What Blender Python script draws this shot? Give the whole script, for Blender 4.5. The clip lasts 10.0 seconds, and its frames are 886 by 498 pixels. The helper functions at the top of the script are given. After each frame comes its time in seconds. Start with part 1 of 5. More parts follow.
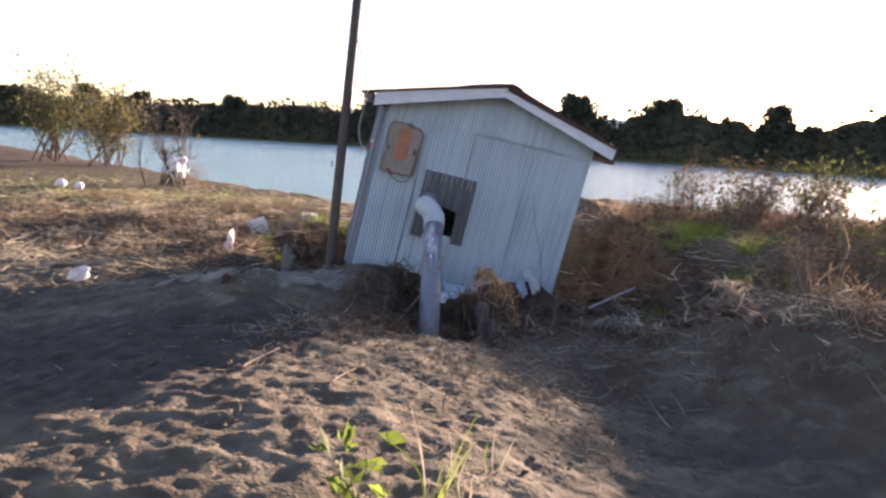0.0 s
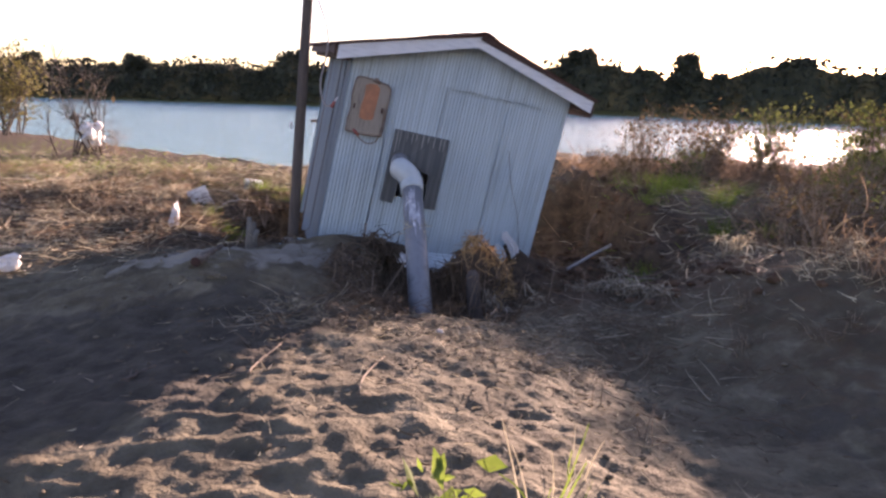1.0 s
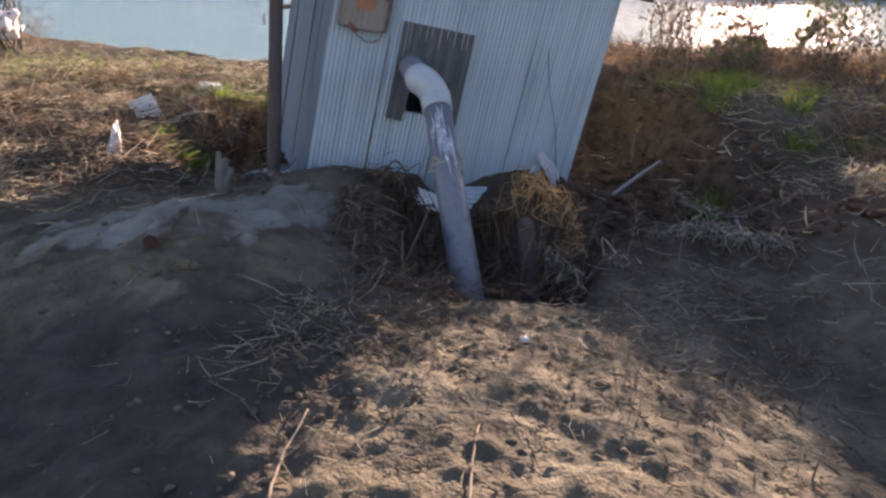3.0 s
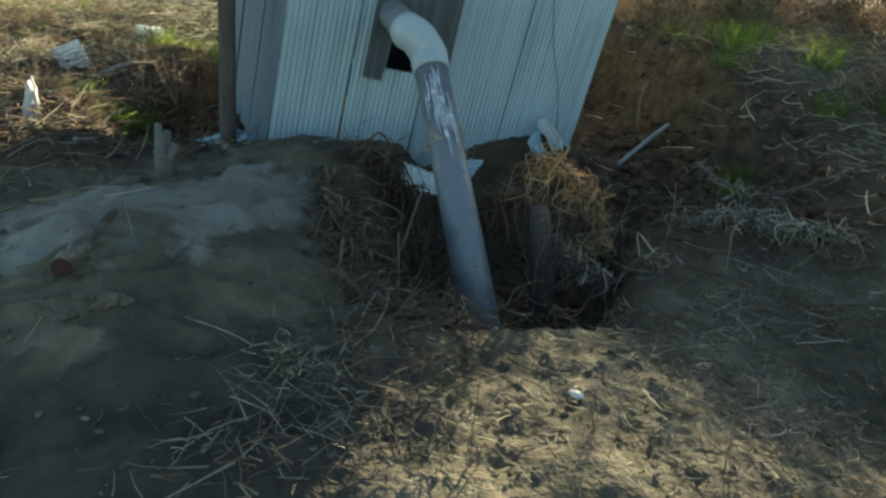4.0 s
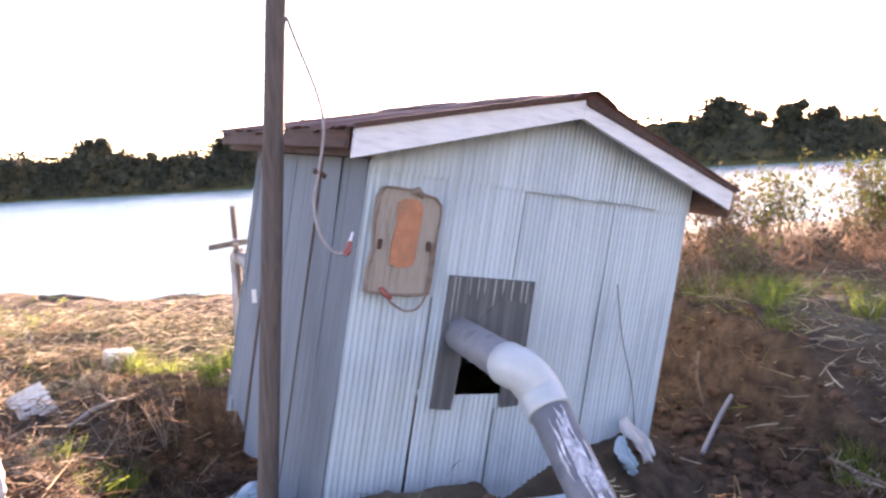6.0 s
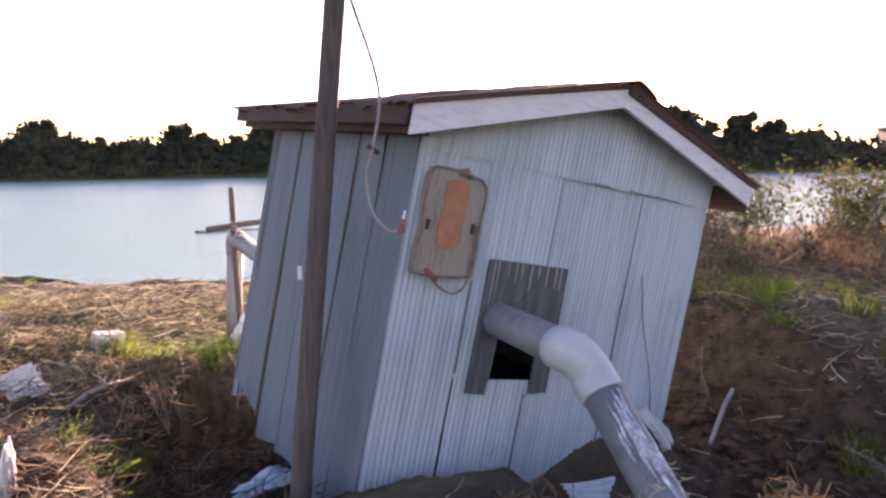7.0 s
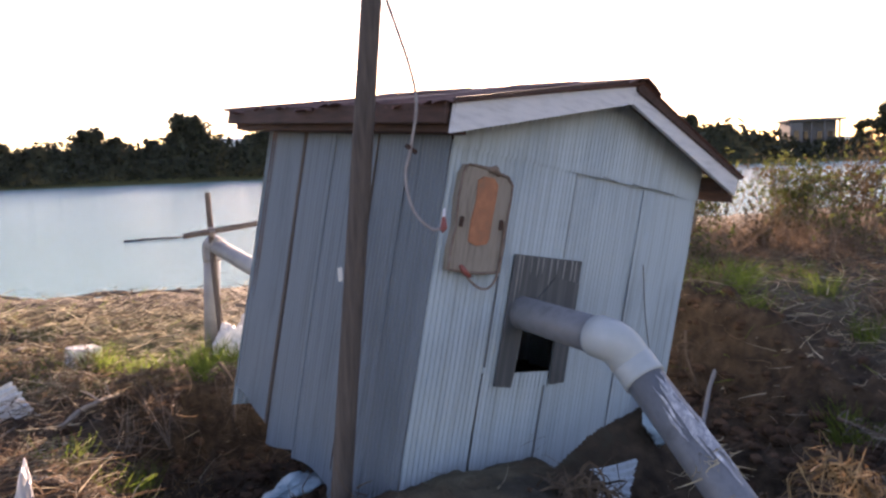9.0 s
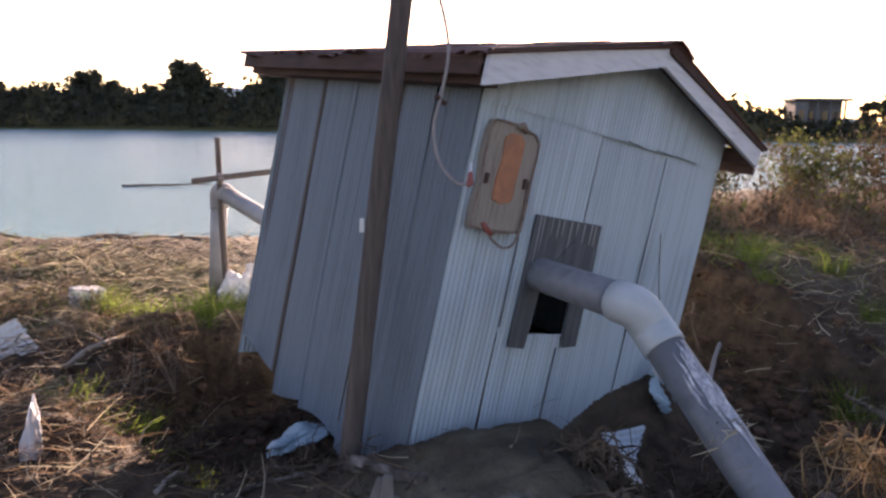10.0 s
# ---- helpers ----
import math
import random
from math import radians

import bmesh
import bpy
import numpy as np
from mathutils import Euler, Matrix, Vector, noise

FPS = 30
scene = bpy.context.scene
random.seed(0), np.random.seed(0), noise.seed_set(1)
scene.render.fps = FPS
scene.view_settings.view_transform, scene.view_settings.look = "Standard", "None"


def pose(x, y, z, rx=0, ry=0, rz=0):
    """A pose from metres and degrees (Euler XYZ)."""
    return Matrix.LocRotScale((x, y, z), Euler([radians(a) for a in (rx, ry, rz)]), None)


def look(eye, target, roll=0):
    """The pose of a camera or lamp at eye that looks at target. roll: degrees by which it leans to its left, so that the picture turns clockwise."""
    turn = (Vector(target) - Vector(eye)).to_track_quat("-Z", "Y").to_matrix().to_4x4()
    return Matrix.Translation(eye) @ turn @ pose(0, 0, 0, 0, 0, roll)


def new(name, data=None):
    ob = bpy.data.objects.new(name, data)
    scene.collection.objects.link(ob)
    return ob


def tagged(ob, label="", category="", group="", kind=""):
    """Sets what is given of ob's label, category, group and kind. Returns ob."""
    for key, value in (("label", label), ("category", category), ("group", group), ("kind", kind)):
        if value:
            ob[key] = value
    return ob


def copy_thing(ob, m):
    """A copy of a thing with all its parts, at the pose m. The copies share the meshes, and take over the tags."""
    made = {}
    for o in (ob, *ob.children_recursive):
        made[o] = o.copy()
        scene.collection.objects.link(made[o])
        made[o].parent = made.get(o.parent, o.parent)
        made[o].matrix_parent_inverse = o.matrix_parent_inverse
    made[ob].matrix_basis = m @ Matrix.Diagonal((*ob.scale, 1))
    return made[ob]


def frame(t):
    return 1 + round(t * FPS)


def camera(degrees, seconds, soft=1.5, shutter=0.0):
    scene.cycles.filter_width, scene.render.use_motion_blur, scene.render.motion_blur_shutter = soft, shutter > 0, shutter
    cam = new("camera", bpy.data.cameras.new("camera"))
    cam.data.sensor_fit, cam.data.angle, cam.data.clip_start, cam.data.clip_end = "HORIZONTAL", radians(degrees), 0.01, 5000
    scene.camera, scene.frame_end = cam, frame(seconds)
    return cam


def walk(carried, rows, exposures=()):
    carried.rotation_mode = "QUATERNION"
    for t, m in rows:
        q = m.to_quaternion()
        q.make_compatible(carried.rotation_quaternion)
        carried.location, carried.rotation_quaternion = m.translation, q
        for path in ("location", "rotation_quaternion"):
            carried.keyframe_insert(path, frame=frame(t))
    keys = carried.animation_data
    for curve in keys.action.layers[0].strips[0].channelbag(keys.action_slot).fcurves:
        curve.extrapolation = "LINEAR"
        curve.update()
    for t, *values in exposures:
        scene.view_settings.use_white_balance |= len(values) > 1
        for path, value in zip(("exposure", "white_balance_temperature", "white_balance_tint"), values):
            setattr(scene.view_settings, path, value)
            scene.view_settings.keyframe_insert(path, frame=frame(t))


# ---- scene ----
cam = camera(65.0, 10.0, soft=2.6)
PATH = [
    (0, (0.239, 0.366, 1.526), (0.172, 2.341, 1.222), 3.3),
    (0.5, (0.016, 0.592, 1.526), (0.041, 2.579, 1.303), 4.7),
    (0.6, (-0.038, 0.63, 1.523), (0.127, 2.616, 1.355), 5.2),
    (1, (-0.266, 0.842, 1.511), (-0.106, 2.791, 1.094), 1.8),
    (1.5, (-0.37, 1.148, 1.463), (-0.178, 3.089, 1.019), -0.1),
    (2, (-0.462, 1.523, 1.523), (-0.25, 3.444, 1.007), 2.0),
    (2.5, (-0.59, 1.926, 1.51), (-0.356, 3.836, 0.965), 2.6),
    (2.7, (-0.624, 2.085, 1.533), (-0.373, 3.968, 0.905), 1.7),
    (3.8, (-0.657, 2.935, 1.519), (-0.339, 4.724, 0.684), 1.7),
    (4, (-0.729, 3.107, 1.49), (-0.341, 4.865, 0.618), 2.6),
    (4.5, (-0.839, 3.405, 1.474), (-0.467, 5.145, 0.562), 0.5),
    (5, (-0.911, 3.915, 1.58), (-0.565, 5.741, 0.839), 0.1),
    (5.5, (-1.039, 4.062, 1.711), (-0.623, 5.982, 1.335), 1.2),
    (5.7, (-1.15, 4.079, 1.77), (-0.612, 5.991, 1.535), -1.2),
    (6.8, (-1.646, 4.237, 1.726), (-0.904, 6.08, 1.496), -2.7),
    (7, (-1.707, 4.284, 1.705), (-0.945, 6.117, 1.465), -0.7),
    (7.5, (-1.896, 4.369, 1.695), (-0.968, 6.123, 1.444), -0.1),
    (8, (-2.094, 4.449, 1.682), (-1.061, 6.128, 1.345), -3.1),
    (8.5, (-2.171, 4.488, 1.707), (-1.223, 6.228, 1.435), -1.2),
    (9, (-2.166, 4.457, 1.709), (-1.214, 6.198, 1.464), -2.0),
    (9.5, (-2.177, 4.453, 1.706), (-1.198, 6.178, 1.45), -1.2),
    (10, (-2.245, 4.559, 1.674), (-1.29, 6.281, 1.321), 1.0),
]
LIGHTS = [(0, 2.29, 6500, 41), (1.5, 2.24, 6650, 50), (2.7, 2.19, 6650, 48), (3.8, 1.99, 6450, 1), (4.6, 2.45, 6450, 1), (5.0, 3.09, 6650, 12), (5.5, 3.54, 7100, 50), (5.7, 3.54, 7100, 50), (6.8, 2.64, 7050, 52), (7.5, 2.54, 7050, 52), (8.5, 2.34, 6950, 44), (9.6, 2.24, 6900, 44), (10, 2.09, 6850, 44)]
walk(cam, [(t, look(eye, target, roll)) for t, eye, target, roll in PATH], LIGHTS)

# ---- world and sun ----
SUN_AZ, SUN_EL = radians(32.0), radians(8.5)
world = bpy.data.worlds.new("sky")
scene.world = world
world.use_nodes = True
wn = world.node_tree
wn.nodes.clear()
sky = wn.nodes.new("ShaderNodeTexSky")
sky.sky_type, sky.sun_disc = "NISHITA", False
sky.sun_elevation, sky.sun_rotation = SUN_EL, SUN_AZ
sky.air_density, sky.dust_density, sky.ozone_density = 1.0, 0.6, 1.5
wbg, wout = wn.nodes.new("ShaderNodeBackground"), wn.nodes.new("ShaderNodeOutputWorld")
wbg.inputs["Strength"].default_value = 0.085
wn.links.new(sky.outputs[0], wbg.inputs["Color"])
wn.links.new(wbg.outputs[0], wout.inputs["Surface"])

sun = new("sun", bpy.data.lights.new("sun", "SUN"))
sun.data.energy, sun.data.angle, sun.data.color = 5.0, radians(0.6), (1.0, 0.84, 0.58)
toward = Vector((math.sin(SUN_AZ) * math.cos(SUN_EL), math.cos(SUN_AZ) * math.cos(SUN_EL), math.sin(SUN_EL)))
sun.matrix_world = Matrix.Translation((20, 40, 20)) @ toward.to_track_quat("Z", "Y").to_matrix().to_4x4()

# ---- materials ----


def material(name, colours, scale=8.0, rough=0.8, metal=0.0, bump=0.3, bump_scale=40.0, per_object=0.0, per_island=0.0,
             stretch=(1, 1, 1), spec=0.5, translucent=0.0, detail=6.0, bump_dist=0.01):
    """A noise-blended surface: colours at even steps over a coarse noise with fine grain on top."""
    m = bpy.data.materials.new(name)
    m.use_nodes = True
    nt = m.node_tree
    b = nt.nodes["Principled BSDF"]
    b.inputs["Roughness"].default_value = rough
    b.inputs["Metallic"].default_value = metal
    b.inputs["Specular IOR Level"].default_value = spec
    co = nt.nodes.new("ShaderNodeTexCoord")
    mp = nt.nodes.new("ShaderNodeMapping")
    mp.inputs["Scale"].default_value = stretch
    nt.links.new(co.outputs["Object"], mp.inputs["Vector"])
    n1 = nt.nodes.new("ShaderNodeTexNoise")
    n1.inputs["Scale"].default_value, n1.inputs["Detail"].default_value, n1.inputs["Roughness"].default_value = scale, detail, 0.65
    nt.links.new(mp.outputs[0], n1.inputs["Vector"])
    ramp = nt.nodes.new("ShaderNodeValToRGB")
    while len(ramp.color_ramp.elements) < len(colours):
        ramp.color_ramp.elements.new(0.5)
    for i, c in enumerate(colours):
        e = ramp.color_ramp.elements[i]
        e.position = 0.3 + 0.4 * i / max(1, len(colours) - 1)
        e.color = (*c, 1)
    nt.links.new(n1.outputs["Fac"], ramp.inputs["Fac"])
    col = ramp.outputs["Color"]
    if per_object or per_island:
        src = nt.nodes.new("ShaderNodeObjectInfo").outputs["Random"] if per_object else nt.nodes.new("ShaderNodeNewGeometry").outputs["Random Per Island"]
        mr = nt.nodes.new("ShaderNodeMapRange")
        amount = per_object or per_island
        mr.inputs["To Min"].default_value, mr.inputs["To Max"].default_value = 1 - amount, 1 + amount
        nt.links.new(src, mr.inputs["Value"])
        hsv = nt.nodes.new("ShaderNodeHueSaturation")
        nt.links.new(mr.outputs[0], hsv.inputs["Value"])
        nt.links.new(col, hsv.inputs["Color"])
        col = hsv.outputs["Color"]
    nt.links.new(col, b.inputs["Base Color"])
    if bump:
        n2 = nt.nodes.new("ShaderNodeTexNoise")
        n2.inputs["Scale"].default_value, n2.inputs["Detail"].default_value = bump_scale, 8.0
        nt.links.new(mp.outputs[0], n2.inputs["Vector"])
        bp = nt.nodes.new("ShaderNodeBump")
        bp.inputs["Strength"].default_value, bp.inputs["Distance"].default_value = bump, bump_dist
        nt.links.new(n2.outputs["Fac"], bp.inputs["Height"])
        nt.links.new(bp.outputs[0], b.inputs["Normal"])
    if translucent:
        tr = nt.nodes.new("ShaderNodeBsdfTranslucent")
        mx = nt.nodes.new("ShaderNodeMixShader")
        mx.inputs[0].default_value = translucent
        nt.links.new(col, tr.inputs["Color"])
        nt.links.new(b.outputs[0], mx.inputs[1])
        nt.links.new(tr.outputs[0], mx.inputs[2])
        nt.links.new(mx.outputs[0], nt.nodes["Material Output"].inputs["Surface"])
    return m


def ground_material():
    """Dry silt and sand, blended by the mask 'earth' into dark moist soil, by 'turf' into thin green growth, then into
    darker and paler silt.
    """
    m = material("silt", [(0.064, 0.053, 0.037), (0.116, 0.099, 0.066), (0.192, 0.168, 0.115)], scale=3.0, rough=0.95, bump=0.55, bump_scale=55.0, spec=0.2, bump_dist=0.02)
    nt = m.node_tree
    b = nt.nodes["Principled BSDF"]
    sand = b.inputs["Base Color"].links[0].from_socket
    co = nt.nodes.new("ShaderNodeTexCoord")

    def blend(under, attr, colours, scale, low=0.85, high=1.2):
        n = nt.nodes.new("ShaderNodeTexNoise")
        n.inputs["Scale"].default_value, n.inputs["Detail"].default_value = scale, 8.0
        nt.links.new(co.outputs["Object"], n.inputs["Vector"])
        r = nt.nodes.new("ShaderNodeValToRGB")
        r.color_ramp.elements[0].position, r.color_ramp.elements[1].position = 0.35, 0.68
        r.color_ramp.elements[0].color, r.color_ramp.elements[1].color = (*colours[0], 1), (*colours[1], 1)
        nt.links.new(n.outputs["Fac"], r.inputs["Fac"])
        a = nt.nodes.new("ShaderNodeAttribute")
        a.attribute_name = attr
        add = nt.nodes.new("ShaderNodeMath")
        add.operation = "ADD"
        nt.links.new(a.outputs["Fac"], add.inputs[0])
        nt.links.new(n.outputs["Fac"], add.inputs[1])
        st = nt.nodes.new("ShaderNodeMapRange")
        st.inputs["From Min"].default_value, st.inputs["From Max"].default_value = low, high
        nt.links.new(add.outputs[0], st.inputs["Value"])
        mx = nt.nodes.new("ShaderNodeMix")
        mx.data_type = "RGBA"
        nt.links.new(st.outputs[0], mx.inputs["Factor"])
        nt.links.new(under, mx.inputs["A"])
        nt.links.new(r.outputs["Color"], mx.inputs["B"])
        return mx.outputs["Result"]

    c = blend(sand, "earth", ((0.040, 0.029, 0.020), (0.105, 0.074, 0.048)), 9.0)
    c = blend(c, "turf", ((0.05, 0.06, 0.015), (0.16, 0.14, 0.06)), 9.0)
    c = blend(c, "dark_silt", ((0.044, 0.038, 0.029), (0.084, 0.074, 0.056)), 6.5, 0.92, 1.12)
    c = blend(c, "dry", ((0.17, 0.155, 0.125), (0.27, 0.25, 0.205)), 3.5, 0.98, 1.07)
    nt.links.new(c, b.inputs["Base Color"])
    # crumbs and clods under the fine grain
    grain = b.inputs["Normal"].links[0].from_node
    clods = nt.nodes.new("ShaderNodeTexNoise")
    clods.inputs["Scale"].default_value, clods.inputs["Detail"].default_value, clods.inputs["Roughness"].default_value = 13.0, 5.0, 0.62
    nt.links.new(co.outputs["Object"], clods.inputs["Vector"])
    relief = nt.nodes.new("ShaderNodeBump")
    relief.inputs["Strength"].default_value, relief.inputs["Distance"].default_value = 0.7, 0.045
    nt.links.new(clods.outputs["Fac"], relief.inputs["Height"])
    nt.links.new(relief.outputs[0], grain.inputs["Normal"])
    return m


def corrugated_material(name, pale, dull, rust):
    """Old painted sheet iron: chalky paint, vertical dirt runs, rust specks."""
    m = material(name, [dull, pale, pale], scale=2.2, rough=0.55, bump=0.12, bump_scale=120.0, spec=0.4, stretch=(1, 1, 0.35), per_object=0.07)
    nt = m.node_tree
    b = nt.nodes["Principled BSDF"]
    under = b.inputs["Base Color"].links[0].from_socket
    co = nt.nodes.new("ShaderNodeTexCoord")
    mp = nt.nodes.new("ShaderNodeMapping")
    mp.inputs["Scale"].default_value = (26, 26, 0.9)
    nt.links.new(co.outputs["Object"], mp.inputs["Vector"])
    n = nt.nodes.new("ShaderNodeTexNoise")
    n.inputs["Scale"].default_value, n.inputs["Detail"].default_value = 1.0, 5.0
    nt.links.new(mp.outputs[0], n.inputs["Vector"])
    r = nt.nodes.new("ShaderNodeMapRange")
    r.inputs["From Min"].default_value, r.inputs["From Max"].default_value = 0.48, 0.78
    r.inputs["To Max"].default_value = 0.5
    nt.links.new(n.outputs["Fac"], r.inputs["Value"])
    mx = nt.nodes.new("ShaderNodeMix")
    mx.data_type = "RGBA"
    nt.links.new(r.outputs[0], mx.inputs["Factor"])
    nt.links.new(under, mx.inputs["A"])
    mx.inputs["B"].default_value = (*rust, 1)
    nt.links.new(mx.outputs["Result"], b.inputs["Base Color"])
    return m


def water_material():
    m = bpy.data.materials.new("river_water")
    m.use_nodes = True
    nt = m.node_tree
    b = nt.nodes["Principled BSDF"]
    b.inputs["Base Color"].default_value = (0.31, 0.53, 0.53, 1)
    b.inputs["Roughness"].default_value = 0.09
    b.inputs["IOR"].default_value = 1.33
    b.inputs["Specular IOR Level"].default_value = 0.38
    co = nt.nodes.new("ShaderNodeTexCoord")
    mp = nt.nodes.new("ShaderNodeMapping")
    mp.inputs["Scale"].default_value = (0.7, 1.5, 1.0)
    nt.links.new(co.outputs["Object"], mp.inputs["Vector"])
    n = nt.nodes.new("ShaderNodeTexNoise")
    n.inputs["Scale"].default_value, n.inputs["Detail"].default_value, n.inputs["Roughness"].default_value = 2.4, 6.0, 0.68
    nt.links.new(mp.outputs[0], n.inputs["Vector"])
    bp = nt.nodes.new("ShaderNodeBump")
    bp.inputs["Strength"].default_value, bp.inputs["Distance"].default_value = 0.55, 0.17
    nt.links.new(n.outputs["Fac"], bp.inputs["Height"])
    nt.links.new(bp.outputs[0], b.inputs["Normal"])
    return m


SILT = ground_material()
WATER = water_material()
PAINTED_TIN = corrugated_material("painted_tin", (0.42, 0.525, 0.575), (0.31, 0.40, 0.455), (0.15, 0.165, 0.17))
# Front tin darkened for the left wall: that wall's shade is in the colour.
SHADED_SIDE_TIN = corrugated_material("shaded_side_tin", (0.15, 0.195, 0.232), (0.105, 0.14, 0.17), (0.062, 0.075, 0.085))
SCRAP_TIN = corrugated_material("scrap_tin", (0.62, 0.64, 0.62), (0.5, 0.5, 0.48), (0.25, 0.2, 0.16))
ROOF_TIN = material("roof_tin", [(0.05, 0.024, 0.02), (0.12, 0.055, 0.042), (0.15, 0.08, 0.062)], scale=7, rough=0.7, bump=0.3)
FASCIA = material("fascia_paint", [(0.50, 0.53, 0.56), (0.66, 0.69, 0.72), (0.72, 0.74, 0.76)], scale=6, rough=0.65, bump=0.25, bump_scale=60, stretch=(1, 1, 6))
BROWN_WOOD = material("brown_timber", [(0.04, 0.024, 0.019), (0.10, 0.054, 0.042)], scale=5, rough=0.8, stretch=(8, 1, 8), bump=0.4)
GREY_WOOD = material("weathered_timber", [(0.16, 0.14, 0.115), (0.32, 0.285, 0.24), (0.25, 0.22, 0.18)], scale=4, rough=0.9, stretch=(9, 9, 0.8), bump=0.5)
POST_WOOD = material("dark_post", [(0.06, 0.05, 0.045), (0.14, 0.115, 0.10)], scale=5, rough=0.9, stretch=(9, 9, 0.7), bump=0.5)
LOG_WOOD = material("mottled_log", [(0.035, 0.027, 0.022), (0.10, 0.08, 0.064), (0.27, 0.235, 0.195)], scale=16, rough=0.95, bump=0.7, stretch=(1, 0.5, 1))
ROTTEN = material("rotten_end", [(0.03, 0.018, 0.014), (0.075, 0.03, 0.024)], scale=20, rough=0.9, bump=0.4)
ORANGE = material("orange_paint", [(0.24, 0.15, 0.10), (0.38, 0.16, 0.085), (0.47, 0.21, 0.11)], scale=14, rough=0.7, bump=0.2)
SEAM = material("seam_shadow_grime", [(0.085, 0.095, 0.10), (0.16, 0.18, 0.19)], scale=9, rough=0.9, bump=0.2)
PATCH = corrugated_material("dark_board", (0.072, 0.085, 0.092), (0.046, 0.054, 0.06), (0.26, 0.26, 0.27))
PVC = material("grey_pvc", [(0.10, 0.113, 0.128), (0.185, 0.20, 0.22), (0.145, 0.157, 0.175)], scale=9, rough=0.42, bump=0.06, bump_scale=30)
PVC_PALE = material("pale_pvc", [(0.34, 0.40, 0.415), (0.48, 0.53, 0.545)], scale=5, rough=0.42, bump=0.05)
PVC_OLD = material("old_pvc", [(0.20, 0.205, 0.21), (0.32, 0.33, 0.33)], scale=5, rough=0.5, bump=0.1)
FILM = material("plastic_film", [(0.55, 0.57, 0.60), (0.30, 0.32, 0.36), (0.75, 0.77, 0.80)], scale=24, rough=0.16, bump=0.8, bump_scale=45, stretch=(1, 1, 0.3))
CABLE = material("pale_cable", [(0.22, 0.20, 0.20), (0.32, 0.30, 0.29)], scale=20, rough=0.6, bump=0.0)
RED_CAP = material("red_insulator", [(0.22, 0.06, 0.05), (0.34, 0.09, 0.07)], scale=20, rough=0.35, bump=0.0)
CERAMIC = material("white_ceramic", [(0.7, 0.7, 0.7), (0.8, 0.8, 0.8)], scale=20, rough=0.25, bump=0.0)
STRAW = material("dry_straw", [(0.33, 0.285, 0.19), (0.56, 0.50, 0.36)], scale=6, rough=0.9, bump=0.0, per_island=0.6, translucent=0.25)
GOLD_STRAW = material("golden_straw", [(0.23, 0.145, 0.07), (0.50, 0.355, 0.18)], scale=6, rough=0.9, bump=0.0, per_island=0.6, translucent=0.3)
ROOTS = material("muddy_roots", [(0.055, 0.037, 0.025), (0.15, 0.108, 0.07)], scale=9, rough=0.95, bump=0.0, per_island=0.4)
MUD_GRASS = material("mud_coated_grass", [(0.13, 0.11, 0.085), (0.34, 0.30, 0.23)], scale=9, rough=0.95, bump=0.0, per_island=0.7)
RED_LITTER = material("red_litter", [(0.14, 0.095, 0.06), (0.29, 0.20, 0.125)], scale=9, rough=0.9, bump=0.0, per_island=0.6, translucent=0.25)
GRASS = material("green_grass", [(0.095, 0.16, 0.02), (0.21, 0.27, 0.05)], scale=9, rough=0.7, bump=0.0, per_island=0.35, translucent=0.5)
LEAF = material("shrub_leaf", [(0.06, 0.085, 0.022), (0.13, 0.135, 0.045)], scale=9, rough=0.8, bump=0.0, per_island=0.45, translucent=0.28, spec=0.2)
TWIG = material("bare_twig", [(0.16, 0.12, 0.085), (0.27, 0.21, 0.15)], scale=9, rough=0.9, bump=0.0, per_island=0.3)
WOODS = material("far_foliage", [(0.026, 0.032, 0.018), (0.052, 0.052, 0.026)], scale=0.3, rough=0.9, bump=0.0, per_island=0.4, translucent=0.05)
BARK = material("bark", [(0.05, 0.04, 0.03), (0.11, 0.085, 0.065)], scale=6, rough=0.95, bump=0.4)
STYRO = material("dirty_foam", [(0.62, 0.61, 0.57), (0.80, 0.80, 0.78)], scale=9, rough=0.85, bump=0.4, bump_scale=70)
BAG = material("white_plastic_bag", [(0.66, 0.67, 0.67), (0.82, 0.82, 0.82)], scale=12, rough=0.4, bump=0.5, bump_scale=30, translucent=0.25)
BLUE_BAG = material("blue_plastic", [(0.22, 0.36, 0.42), (0.42, 0.55, 0.60)], scale=12, rough=0.45, bump=0.5, bump_scale=30)
WORN_RIM = material("worn_rim", [(0.09, 0.06, 0.05), (0.20, 0.15, 0.12), (0.28, 0.24, 0.21)], scale=14, rough=0.85, bump=0.4)
CLOD = material("earth_clod", [(0.055, 0.034, 0.022), (0.12, 0.075, 0.048)], scale=11, rough=0.97, bump=0.5, bump_scale=60, per_island=0.35, spec=0.15)
SILT_CRUMB = material("silt_crumb", [(0.085, 0.07, 0.05), (0.18, 0.155, 0.11)], scale=11, rough=0.97, bump=0.4, bump_scale=80, per_island=0.35, spec=0.15)
STONE = material("grey_stone", [(0.11, 0.10, 0.085), (0.19, 0.175, 0.15)], scale=9, rough=0.9, bump=0.5)
HOUSE_WALL = material("pale_concrete", [(0.11, 0.11, 0.112), (0.16, 0.158, 0.155)], scale=0.7, rough=0.9, bump=0.2, bump_scale=3)
HOUSE_ROOF = material("dull_roof", [(0.10, 0.10, 0.10), (0.16, 0.15, 0.15)], scale=0.7, rough=0.8, bump=0.0)
DARK_GLASS = material("dark_pane", [(0.02, 0.025, 0.03), (0.03, 0.035, 0.04)], scale=1, rough=0.1, bump=0.0)
